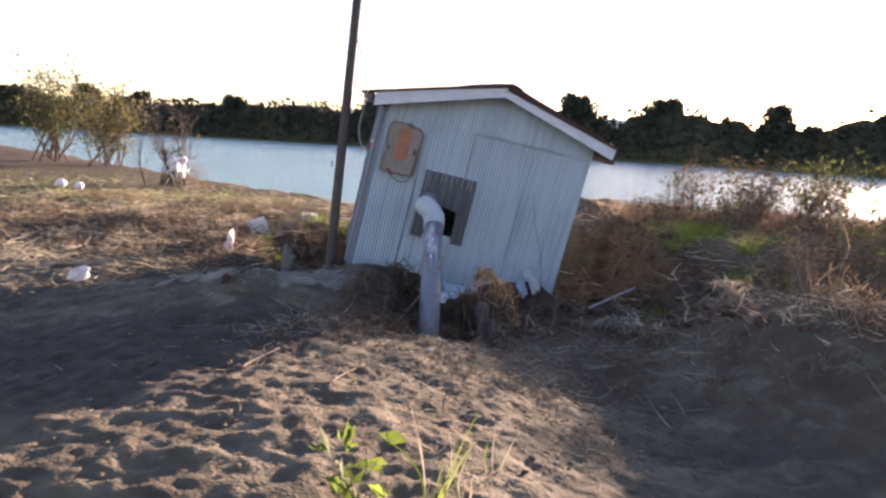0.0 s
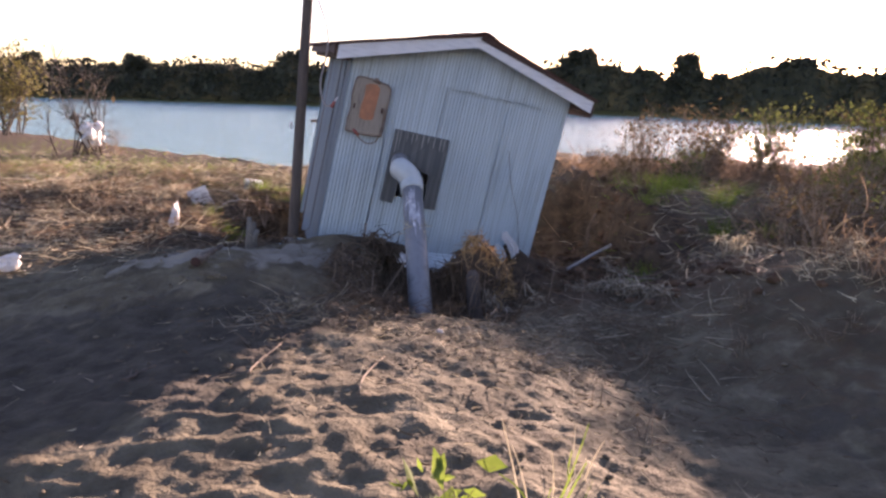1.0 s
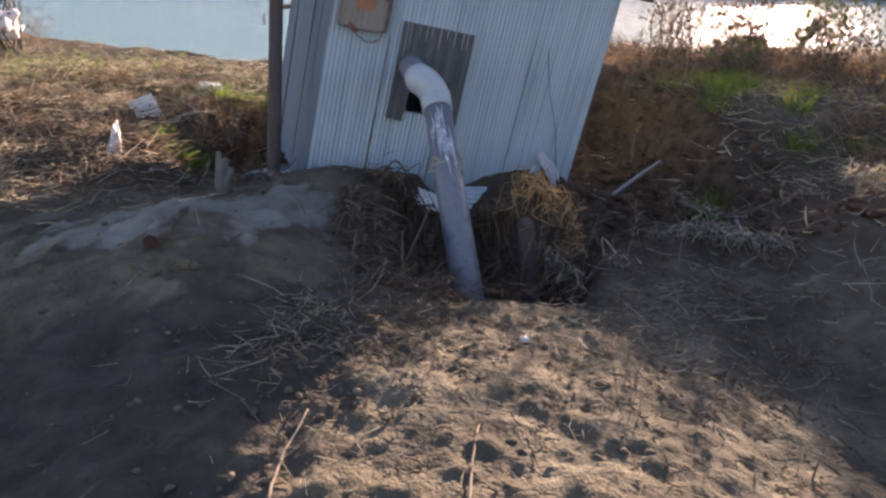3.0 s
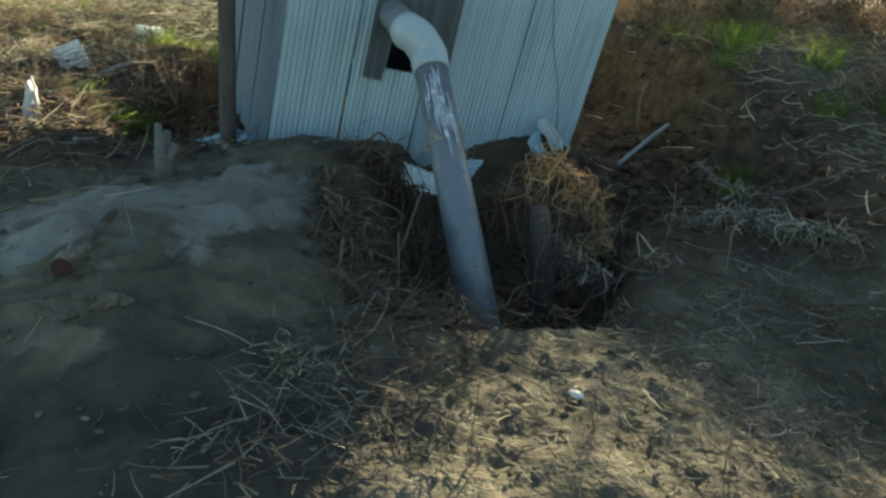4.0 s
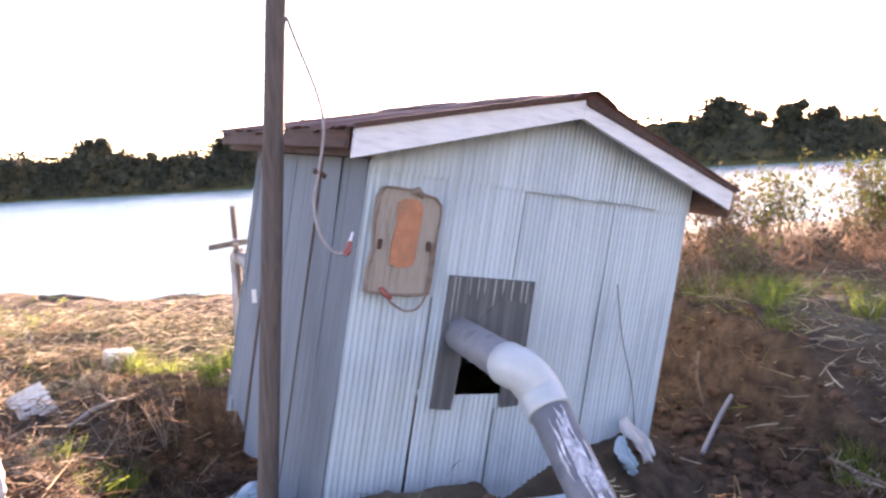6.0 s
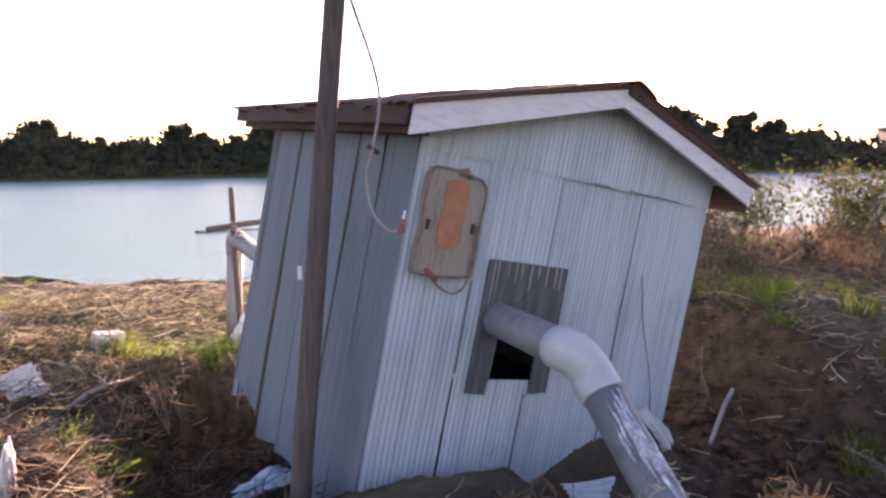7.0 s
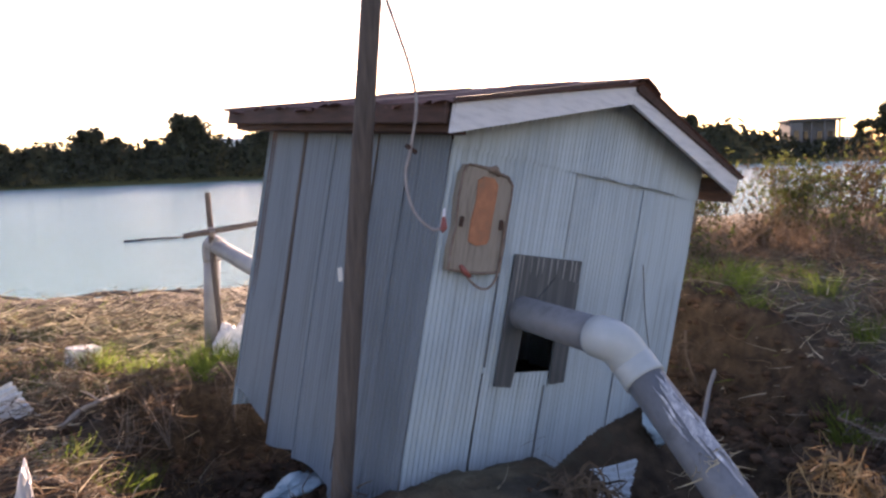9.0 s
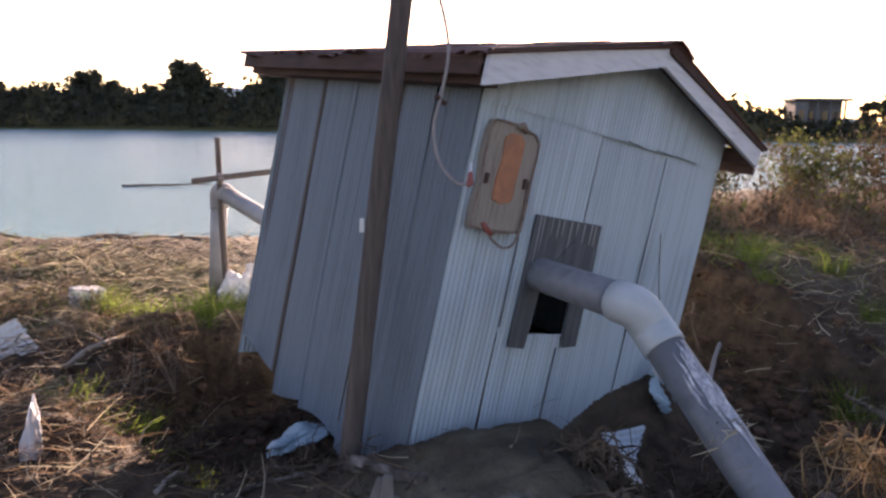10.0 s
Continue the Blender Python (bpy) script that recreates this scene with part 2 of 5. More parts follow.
GREENHOUSE = material("greenhouse_film", [(0.50, 0.62, 0.64), (0.70, 0.78, 0.80)], scale=0.4, rough=0.4, bump=0.0, translucent=0.3)

# ---- mesh helpers ----


class Geo:
    """A growing mesh: vertices and faces."""

    def __init__(self):
        self.v, self.f = [], []

    def add(self, verts, faces):
        k = len(self.v)
        self.v.extend([tuple(p) for p in verts])
        self.f.extend([tuple(i + k for i in q) for q in faces])
        return self

    def tube(self, pts, radii, n=8, caps=True):
        pts = [Vector(p) for p in pts]
        if not hasattr(radii, "__len__"):
            radii = [radii] * len(pts)
        verts, faces = [], []
        side = None
        for i, p in enumerate(pts):
            d = (pts[min(i + 1, len(pts) - 1)] - pts[max(i - 1, 0)]).normalized()
            if side is None:
                side = d.orthogonal().normalized()
            side = (side - d * side.dot(d)).normalized()
            up = d.cross(side)
            for j in range(n):
                a = 2 * math.pi * j / n
                verts.append(p + (side * math.cos(a) + up * math.sin(a)) * radii[i])
        for i in range(len(pts) - 1):
            for j in range(n):
                a, c = i * n + j, i * n + (j + 1) % n
                faces.append((a, c, c + n, a + n))
        if caps:
            faces.append(tuple(range(n - 1, -1, -1)))
            faces.append(tuple(range((len(pts) - 1) * n, len(pts) * n)))
        return self.add(verts, faces)

    def blade(self, base, tip, width, bend=0.0, n=3, rnd=random):
        """A tapering grass blade or straw with a shallow V section."""
        base, tip = Vector(base), Vector(tip)
        d = tip - base
        s = d.cross(Vector((rnd.uniform(-1, 1), rnd.uniform(-1, 1), rnd.uniform(-0.3, 0.3))))
        s = s.normalized() * width / 2 if s.length > 1e-6 else Vector((width / 2, 0, 0))
        sag = Vector((rnd.uniform(-1, 1), rnd.uniform(-1, 1), rnd.uniform(-1, 0.4))) * bend * d.length
        verts, faces = [], []
        for i in range(n + 1):
            t = i / n
            p = base + d * t + sag * (4 * t * (1 - t))
            w = 1 - 0.75 * t
            verts += [p - s * w, p + s * w]
        for i in range(n):
            faces.append((2 * i, 2 * i + 1, 2 * i + 3, 2 * i + 2))
        return self.add(verts, faces)

    def leaf(self, at, size, rnd=random):
        a = Vector((rnd.gauss(0, 1), rnd.gauss(0, 1), rnd.gauss(0, 1))).normalized()
        b = a.orthogonal().normalized()
        b = (b * math.cos(rnd.random() * 6.28) + a.cross(b) * math.sin(rnd.random() * 6.28))
        c = a.cross(b) * rnd.uniform(0.35, 0.6)
        at = Vector(at)
        return self.add([at - b * size, at - c * size, at + b * size, at + c * size + a * size * 0.15], [(0, 1, 2, 3)])

    def mesh(self, name, mat, smooth=False):
        me = bpy.data.meshes.new(name)
        me.from_pydata(self.v, [], self.f)
        me.materials.append(mat)
        if smooth:
            me.polygons.foreach_set("use_smooth", [True] * len(me.polygons))
        me.update()
        return me


def part(name, geo, mat, parent=None, label="", smooth=False):
    """One mesh object, from a Geo or a bmesh, under a thing or a part."""
    if isinstance(geo, Geo):
        me = geo.mesh(name, mat, smooth)
    else:
        me = bpy.data.meshes.new(name)
        geo.to_mesh(me)
        geo.free()
        me.materials.append(mat)
        if smooth:
            me.polygons.foreach_set("use_smooth", [True] * len(me.polygons))
    ob = new(name, me)
    if parent:
        ob.parent = parent
    return tagged(ob, label)


def box(lo, hi, bevel=0.003, jitter=0.0):
    """A bevelled box between two corners; jitter roughens its corners."""
    bm = bmesh.new()
    bmesh.ops.create_cube(bm, size=1)
    for v in bm.verts:
        v.co = Vector([(lo[i] + hi[i]) / 2 + v.co[i] * (hi[i] - lo[i]) for i in range(3)])
        if jitter:
            v.co += Vector([random.uniform(-jitter, jitter) for _ in range(3)])
    if bevel:
        bmesh.ops.bevel(bm, geom=bm.edges[:], offset=bevel, segments=1, affect="EDGES")
    return bm


def prism(outline, y0, y1, bevel=0.0):
    """A flat board: an outline in x and z, carried from y0 to y1."""
    g = Geo()
    n = len(outline)
    g.add([(x, y0, z) for x, z in outline] + [(x, y1, z) for x, z in outline],
          [tuple(range(n)), tuple(range(2 * n - 1, n - 1, -1))] + [(i, i + n, (i + 1) % n + n, (i + 1) % n) for i in range(n)])
    return g


def corrugated(spans, pitch=0.0318, depth=0.0068, thick=0.0012, rows=3, wobble=0.0, seed=0):
    """Sheet iron with upright waves, as a thin shell in x and z; spans: (x0, x1, low(x), high(x))."""
    g = Geo()
    rs = random.Random(seed)
    ph = rs.random() * 6
    for x0, x1, low, high in spans:
        n = max(2, int((x1 - x0) / pitch * 8))
        front, back = [], []
        for i in range(n + 1):
            x = x0 + (x1 - x0) * i / n
            y = -depth / 2 * math.cos(2 * math.pi * x / pitch)
            for j in range(rows + 1):
                z = low(x) + (high(x) - low(x)) * j / rows
                y2 = y + wobble * math.sin(3.1 * x + 2.3 * z + ph) + wobble * 0.6 * math.sin(7 * z + ph + x)
                front.append((x, y2 - thick, z))
                back.append((x, y2 + thick, z))
        m, r = len(front), rows + 1
        faces = []
        for i in range(n):
            for j in range(rows):
                a = i * r + j
                faces.append((a, a + r, a + r + 1, a + 1))
                faces.append((m + a, m + a + 1, m + a + r + 1, m + a + r))
        for i in range(n):
            a, c = i * r, i * r + rows
            faces.append((a, m + a, m + a + r, a + r))
            faces.append((c, c + r, m + c + r, m + c))
        for j in range(rows):
            a, c = j, n * r + j
            faces.append((a, a + 1, m + a + 1, m + a))
            faces.append((c, m + c, m + c + 1, c + 1))
        g.add(front + back, faces)
    return g


def arc(points, n=8):
    """A smooth curve through points (Catmull-Rom)."""
    p = [Vector(q) for q in points]
    p = [p[0] * 2 - p[1]] + p + [p[-1] * 2 - p[-2]]
    out = []
    for i in range(1, len(p) - 2):
        for k in range(n):
            t = k / n
            out.append(0.5 * ((2 * p[i]) + (p[i + 1] - p[i - 1]) * t + (2 * p[i - 1] - 5 * p[i] + 4 * p[i + 1] - p[i + 2]) * t * t
                              + (3 * p[i] - p[i - 1] - 3 * p[i + 1] + p[i + 2]) * t ** 3))
    out.append(p[-2])
    return out


# ---- ground ----


def vnoise(x, y, seed=0):
    """Smooth value noise, 0 to 1, on arrays."""
    xi, yi = np.floor(x), np.floor(y)
    fx, fy = x - xi, y - yi
    fx, fy = fx * fx * (3 - 2 * fx), fy * fy * (3 - 2 * fy)

    def h(a, b):
        s = np.sin(a * 127.1 + b * 311.7 + seed * 74.7) * 43758.5453
        return s - np.floor(s)
    return (h(xi, yi) * (1 - fx) + h(xi + 1, yi) * fx) * (1 - fy) + (h(xi, yi + 1) * (1 - fx) + h(xi + 1, yi + 1) * fx) * fy


def fbm(x, y, octaves=4, seed=0):
    out, amp, total = 0, 1.0, 0.0
    for i in range(octaves):
        out = out + amp * vnoise(x * 2 ** i, y * 2 ** i, seed + i)
        total += amp
        amp *= 0.5
    return out / total


def hump(x, y, cx, cy, sx, sy, power=2):
    return np.exp(-(np.abs((x - cx) / sx) ** power + np.abs((y - cy) / sy) ** power))


def step(v, a, b):
    t = np.clip((v - a) / (b - a), 0, 1)
    return t * t * (3 - 2 * t)


WATER_Z = -0.55


def shore(x):
    """Where the near bank meets the river."""
    return 14.9 + np.maximum(0, -2 - x) * 0.95 - np.maximum(0, x - 3) * 0.12 * (x < 12) - 1.08 * (x >= 12)


def far_shore(x):
    return np.maximum(165 - np.maximum(0, x - 40) * 0.8, 70)


def height(x, y):
    x, y = np.asarray(x, float), np.asarray(y, float)
    z = 0.13 + 0.10 * (fbm(x * 0.5, y * 0.5, 3, 5) - 0.5)
    z = z + 0.20 * hump(x, y, -0.7, 3.0, 1.5, 1.9)
    z = z + 0.30 * hump(x, y, -1.45, 5.5, 0.95, 1.0)
    z = z + 0.22 * hump(x, y, -0.65, 6.75, 0.55, 0.6)
    z = z - 0.20 * hump(x, y, 1.35, 4.3, 0.8, 1.5)
    lip = 0.16 * (fbm(x * 2.6, y * 2.6, 3, 14) - 0.5)
    across = x - (y - 5.5) * 0.15 + lip
    across = across - 0.24 * step(y, 6.3, 6.9) * step(-x, -0.3, 0.2)
    back = step(y, 5.8, 6.5)
    z = z - 0.50 * step(across, -0.62, -0.30) * step(-across, -0.78 - 0.52 * back, -0.46 - 0.29 * back) * step(y + lip, 5.06, 5.78) * step(-y, -7.7, -6.9)
    z = z + 0.46 * hump(x, y, 2.98, 5.2, 0.98, 1.25)
    rag = 0.22 * (fbm(x * 2.2, y * 2.2, 4, 19) - 0.5)
    z = z - 0.30 * step(x, 0.9, 1.4) * step(-x - rag, -2.3, -2.0) * step(y, 5.9, 6.8) * step(-y - rag, -9.6, -9.3)
    z = z - 0.50 * step(y, 7.2, 8.3) * step(-y - 1.6 * rag, -9.68, -9.48) * step(x + rag, -2.1, -1.7) * step(-x, -0.4, 0.0)
    edge = x + 0.35 * (fbm(x * 1.3, y * 1.3, 3, 9) - 0.5)
    z = z + 0.42 * step(edge, 2.05, 2.30) * step(y, 6.9, 8.2)
    cut = step(x, 1.0, 1.5) * step(-x, -2.9, -2.4) * step(y, 6.2, 6.9) * step(-y, -10, -9.5) + step(y, 8.0, 8.6) * step(-y, -10.1, -9.7) * step(-x, -0.2, 0.3) * step(x, -2.4, -1.9)
    z = z + cut * (0.24 * (fbm(x * 5.3, y * 5.3, 4, 41) - 0.5) - 0.16 * np.abs(fbm(x * 3.1, y * 3.1, 3, 43) - 0.5))
    z = z + 0.40 * step(y + 0.3 * (fbm(x * 1.4, y * 1.4, 3, 3) - 0.5), 9.0, 9.7) * step(x, 0.2, 1.8) * step(-edge, -2.45, -2.05)
    z = z + 0.06 * step(y, 8.8, 9.4) * step(-x, -0.6, 1.2)
    z = z + 0.16 * (fbm(x * 1.7, y * 1.7, 4, 1) - 0.5) * step(y, 6.5, 8) * step(np.abs(x + 0.2), 1.2, 2.2)
    z = z + 0.045 * (fbm(x * 4, y * 4, 3, 2) - 0.5)
    z = z + 0.30 * (fbm(x * 2.4 + 7, y * 2.4, 4, 31) - 0.5) * step(-x, 1.5, 2.4) * step(y, 6.9, 7.8) * step(-y, -14, -12)
    crust = fbm(x * 1.5 + 3, y * 1.5, 3, 23) * 9
    z = z + 0.046 * (np.floor(crust) + step(crust - np.floor(crust), 0.72, 1.0) - crust) * step(-x, -0.1, 0.5) * step(y, 4.2, 5.0) * step(-y, -7.2, -6.6)
    z = z - (z + 1.6) * step(y, shore(x) - 1.0, shore(x) + 2.5) * step(-y, -far_shore(x), -far_shore(x) + 12)
    far = step(y, far_shore(x) - 4, far_shore(x) + 4)
    z = z + far * (1.2 + 5 * step(y, 300, 900) * fbm(x * 0.004, y * 0.004, 3, 8))
    return z


def ground_z(x, y):
    return float(height(x, y))


def on_ground(x, y):
    return (x, y, ground_z(x, y))


def axis(lo, hi, fine, end_lo, end_hi, growth=1.075):
    out = list(np.arange(lo, hi, fine))
    s, p = fine, hi
    while p < end_hi:
        out.append(p)
        s *= growth
        p += s
    out.append(end_hi)
    s, p, pre = fine, lo, []
    while p > end_lo:
        s *= growth
        p -= s
        pre.append(max(p, end_lo))
    return np.array(pre[::-1] + out)


def build_ground():
    xs = axis(-3.2, 3.4, 0.019, -900, 900, 1.05)
    ys = axis(2.0, 9.8, 0.019, -80, 1200, 1.05)
    gx, gy = np.meshgrid(xs, ys)
    z = height(gx, gy)
    # trodden dents in the soft silt
    rs = np.random.RandomState(4)
    for _ in range(1150):
        cx, cy = rs.uniform(-2.4, 2.0), rs.uniform(1.9, 5.0)
        small = 0.62 if cy > 3.3 else 1.0
        a, rx, ry, dp = rs.uniform(0, 3.14), rs.uniform(0.016, 0.042) * small, rs.uniform(0.025, 0.075) * small, rs.uniform(0.003, 0.013) * (0.62 if cy < 4.1 else 0.45)
        i0, i1 = np.searchsorted(xs, (cx - 0.3, cx + 0.3))
        j0, j1 = np.searchsorted(ys, (cy - 0.3, cy + 0.3))
        cut = (slice(j0, j1), slice(i0, i1))
        dx, dy = gx[cut] - cx, gy[cut] - cy
        u, w = (dx * math.cos(a) + dy * math.sin(a)) / rx, (-dx * math.sin(a) + dy * math.cos(a)) / ry
        q = u * u + w * w
        z[cut] -= dp * np.exp(-q * 0.8) - dp * 0.12 * np.exp(-(np.sqrt(q) - 1.8) ** 2 * 2)
    near = (np.abs(gx) < 9) & (gy < 16)
    z += near * (0.05 * (fbm(gx * 7, gy * 7, 4, 11) - 0.5) + 0.016 * (0.5 - np.abs(fbm(gx * 3.3 + 5, gy * 6.0, 3, 17) - 0.5) * 4) * step(-gy, -5.4, -3.0) + 0.012 * (vnoise(gx * 27, gy * 27, 12) - 0.5) + 0.010 * (fbm(gx * 19, gy * 19, 3, 51) - 0.5))
    ny, nx = gx.shape
    idx = np.arange(nx * ny).reshape(ny, nx)
    faces = np.stack([idx[:-1, :-1], idx[:-1, 1:], idx[1:, 1:], idx[1:, :-1]], -1).reshape(-1, 4)
    me = bpy.data.meshes.new("ground")
    me.vertices.add(nx * ny)
    me.vertices.foreach_set("co", np.stack([gx, gy, z], -1).astype(np.float32).ravel())
    me.loops.add(faces.size)
    me.loops.foreach_set("vertex_index", faces.astype(np.int32).ravel())
    me.polygons.add(len(faces))
    me.polygons.foreach_set("loop_start", np.arange(0, faces.size, 4, dtype=np.int32))
    me.polygons.foreach_set("use_smooth", np.ones(len(faces), dtype=bool))
    me.update(calc_edges=True)
    earth = np.clip(1.2 * hump(gx, gy, 0.6, 6.6, 1.1, 1.1) + 1.2 * hump(gx, gy, 1.8, 7.8, 0.8, 1.6, 4) + 1.2 * hump(gx, gy, -1.3, 8.7, 0.95, 1.1, 4)
                    + 0.50 * step(gx, 1.0, 2.2) + 0.60 * step(gy, 6.6, 7.6) * (gx < -0.8) + 0.35 * hump(gx, gy, -1.9, 8.0, 0.9, 1.1, 4) + 0.2 * step(gy, 8.6, 9.8) * (gx < 1) + (gy > 40), 0, 1)
    turf = np.clip(0.75 * hump(gx, gy, -6, 12, 4, 3) + 0.42 * hump(gx, gy, 3.6, 9.2, 1.3, 1.6) + 0.75 * hump(gx, gy, -1.8, 11.0, 1.5, 1.6) * step(gy, 9.6, 9.9) + 0.5 * hump(gx, gy, -4.5, 12.5, 2.5, 1.5) + 1.0 * (gy > 60), 0, 1)
    # darker grey silt at the near left, the right and the wall foot
    dark_silt = np.clip(0.75 * hump(gx, gy, -1.9, 3.9, 1.25, 0.95, 4) + 0.62 * hump(gx, gy, -0.75, 4.65, 0.6, 0.5) + 0.5 * hump(gx, gy, 1.9, 3.6, 0.9, 1.2) + 0.75 * hump(gx, gy, -0.45, 6.75, 0.35, 0.3), 0, 1)
    dry = np.clip(0.62 * hump(gx, gy, -1.55, 5.75, 0.75, 0.6, 4) + 0.55 * hump(gx, gy, -0.9, 6.1, 0.3, 0.5, 4) + 0.5 * hump(gx, gy, -2.3, 8.3, 0.2, 0.25), 0, 1)
    for name, mask in (("earth", earth), ("turf", turf), ("dark_silt", dark_silt), ("dry", dry)):
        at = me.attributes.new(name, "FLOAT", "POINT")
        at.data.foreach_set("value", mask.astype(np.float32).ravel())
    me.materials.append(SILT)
    return tagged(new("ground", me), "uneven sandy river bank with footprints, scour hollows and dark earth", "ground", kind="structure")


build_ground()
wg = Geo().add([(-900, 8, WATER_Z), (900, 8, WATER_Z), (900, 260, WATER_Z), (-900, 260, WATER_Z)], [(0, 1, 2, 3)])
tagged(part("water", wg, WATER), "wide rippled river shining against the low sun", "river", kind="structure")

# ---- tilted pump shed ----
SHED = Matrix(((0.96118, -0.19239, 0.19779, -1.043), (0.20102, 0.97929, -0.02432, 7.213), (-0.18902, 0.06314, 0.97994, 0.395), (0, 0, 0, 1)))
X0, X1, DEPTH = 0.16, 2.30, 1.80
AX, AZ = 1.24, 1.925


def under_roof(x):
    """The height of the roof's underside across the gable."""
    return AZ + 0.03 - (AX - x) * 0.30 if x < AX else AZ + 0.03 - (x - AX) * 0.255


def build_shed():
    shed = tagged(new("pump_shed"), "tilted light blue corrugated tin pump shed sunk into a scour hollow", "shed")
    shed.matrix_world = SHED
    front = [
        ("front_sheet", [(X0, 0.578, lambda x: -0.30 + 0.06 * x, lambda x: 1.48), (0.578, 0.612, lambda x: 0.39, lambda x: 1.48)], 1),
        ("front_sheet", [(0.594, 0.775, lambda x: -0.22 - 0.05 * math.sin(9 * x), lambda x: 1.47),
                         (0.775, 1.06, lambda x: -0.22 - 0.10 * (x - 0.775), lambda x: 0.385),
                         (0.775, 1.06, lambda x: 0.70, lambda x: 1.475)], 2),
        ("front_sheet", [(1.055, 1.10, lambda x: -0.27, lambda x: 0.385), (1.055, 1.10, lambda x: 0.70, lambda x: 1.478),
                         (1.10, 1.69, lambda x: -0.30 + 0.05 * math.sin(11 * x), lambda x: 1.485)], 3),
        ("front_sheet", [(1.685, 2.0, lambda x: -0.16 + 0.22 * (x - 1.685) + 0.05 * math.sin(25 * x), lambda x: 1.485),
                         (2.0, X1, lambda x: -0.09 - 0.9 * (x - 2.0), lambda x: 1.485)], 4),
    ]
    for i, (name, spans, seed) in enumerate(front):
        ob = part(name, corrugated(spans, wobble=0.004, rows=5, seed=seed), PAINTED_TIN, shed)
        ob.location.y = -0.004 * (i % 2)
    for x0, x1, s in ((X0, 0.86, 6), (0.84, 1.64, 7), (1.62, X1, 8)):
        ob = part("gable_sheet", corrugated([(x0, x1, lambda x: 1.455 + 0.01 * x, lambda x: under_roof(x))], rows=2, wobble=0.002, seed=s), PAINTED_TIN, shed)
        ob.location.y = -0.014 - 0.004 * (s % 2)
    # side and back walls: sheets turned about the upright
    turn = pose(0, 0, 0, 0, 0, -90)
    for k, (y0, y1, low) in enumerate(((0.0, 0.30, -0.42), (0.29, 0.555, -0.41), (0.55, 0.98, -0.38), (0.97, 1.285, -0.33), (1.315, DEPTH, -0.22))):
        ob = part("side_sheet", corrugated([(-y1, -y0, lambda x, low=low: low + 0.05 * math.sin(6 * x), lambda x: 1.57)], rows=4, wobble=0.004, seed=20 + k), SHADED_SIDE_TIN, shed)
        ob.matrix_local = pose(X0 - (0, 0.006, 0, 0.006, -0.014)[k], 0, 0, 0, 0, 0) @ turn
    for k, (y0, y1) in enumerate(((0.0, 0.62), (0.60, 1.22), (1.20, DEPTH))):
        ob = part("side_sheet", corrugated([(-y1, -y0, lambda x: -0.3, lambda x: 1.60)], rows=2, seed=30 + k), PAINTED_TIN, shed)
        ob.matrix_local = pose(X1 + 0.003 * (k % 2), 0, 0, 0, 0, 0) @ turn
    for k, (x0, x1) in enumerate(((X0, 0.9), (0.88, 1.6), (1.58, X1))):
        ob = part("back_sheet", corrugated([(x0, x1, lambda x: -0.3, lambda x: under_roof(x))], rows=2, seed=40 + k), PAINTED_TIN, shed)
        ob.location.y = DEPTH + 0.004 * (k % 2)
    for y, w in ((1.30, 0.013), (0.552, 0.003)):
        part("seam_strip", box((X0 - 0.016, y - w, -0.26), (X0 + 0.012, y + w, 1.56), 0.001), POST_WOOD, shed, "dark seam between wall sheets")
    for x, za, zb in ((1.055, 1.005, 1.47), (1.69, -0.13, 1.46), (1.062, -0.24, 0.31), (0.585, 0.42, 0.88)):
        part("seam_strip", prism([(x - 0.002, za), (x + 0.002, za), (x + 0.001, zb), (x - 0.001, zb)], -0.0135, -0.004), SEAM, shed, "dark seam between wall sheets")
    for x0, x1 in ((1.27, 1.40), (1.55, 1.72), (1.74, 2.0)):
        part("lap_gap", prism([(x0, 1.462 + 0.01 * x0), (x1, 1.456 + 0.01 * x1), (x1, 1.459 + 0.01 * x1), (x0, 1.466 + 0.01 * x0)], -0.028, -0.019), SEAM, shed, "dark open lap under the gable sheets")
    # timber frame behind the sheets
    for x in (X0 + 0.05, X1 - 0.05):
        for y in (0.05, DEPTH - 0.05):
            part("corner_post", box((x - 0.035, y - 0.035, -0.15), (x + 0.035, y + 0.035, 1.5)), BROWN_WOOD, shed)
    # roof
    over_f, over_b = -0.21, 2.06
    for side, (xa, xb) in enumerate(((-0.04, AX), (AX, 2.49))):
        slope = 0.30 if side == 0 else -0.255
        g = Geo()
        src = corrugated([(over_f, over_b, lambda y: 0.0, lambda y: 1.0)], pitch=0.076, depth=0.016, rows=2)
        for yv, wv, tv in src.v:
            rag = 0.022 * math.sin(yv * 23 + side) + 0.016 * math.sin(yv * 61) + 0.02 * math.sin(yv * 5.3)
            x = xa + (xb - xa) * tv + rag * ((tv < 0.01) - (tv > 0.99)) * (1 if side == 0 else -1) * (-1 if side == 0 and tv > 0.99 else 1)
            x = min(x, AX + 0.02) if side == 0 else max(x, AX - 0.02)
            z0 = AZ + 0.062 - abs(x - AX) * abs(slope)
            g.v.append((x, yv, z0 - wv + 0.004 * math.sin(yv * 3.1 + side) - (0.02 * max(0, math.sin(yv * 7.7)) if tv < 0.01 and side == 0 else 0)))
        g.f = src.f
        part("roof_sheet", g, ROOF_TIN, shed, "rusty dark brown roof sheet")
    cap = Geo()
    sec = [(-0.14, 0.028), (-0.07, 0.064), (0, 0.086), (0.07, 0.066), (0.15, 0.03)]
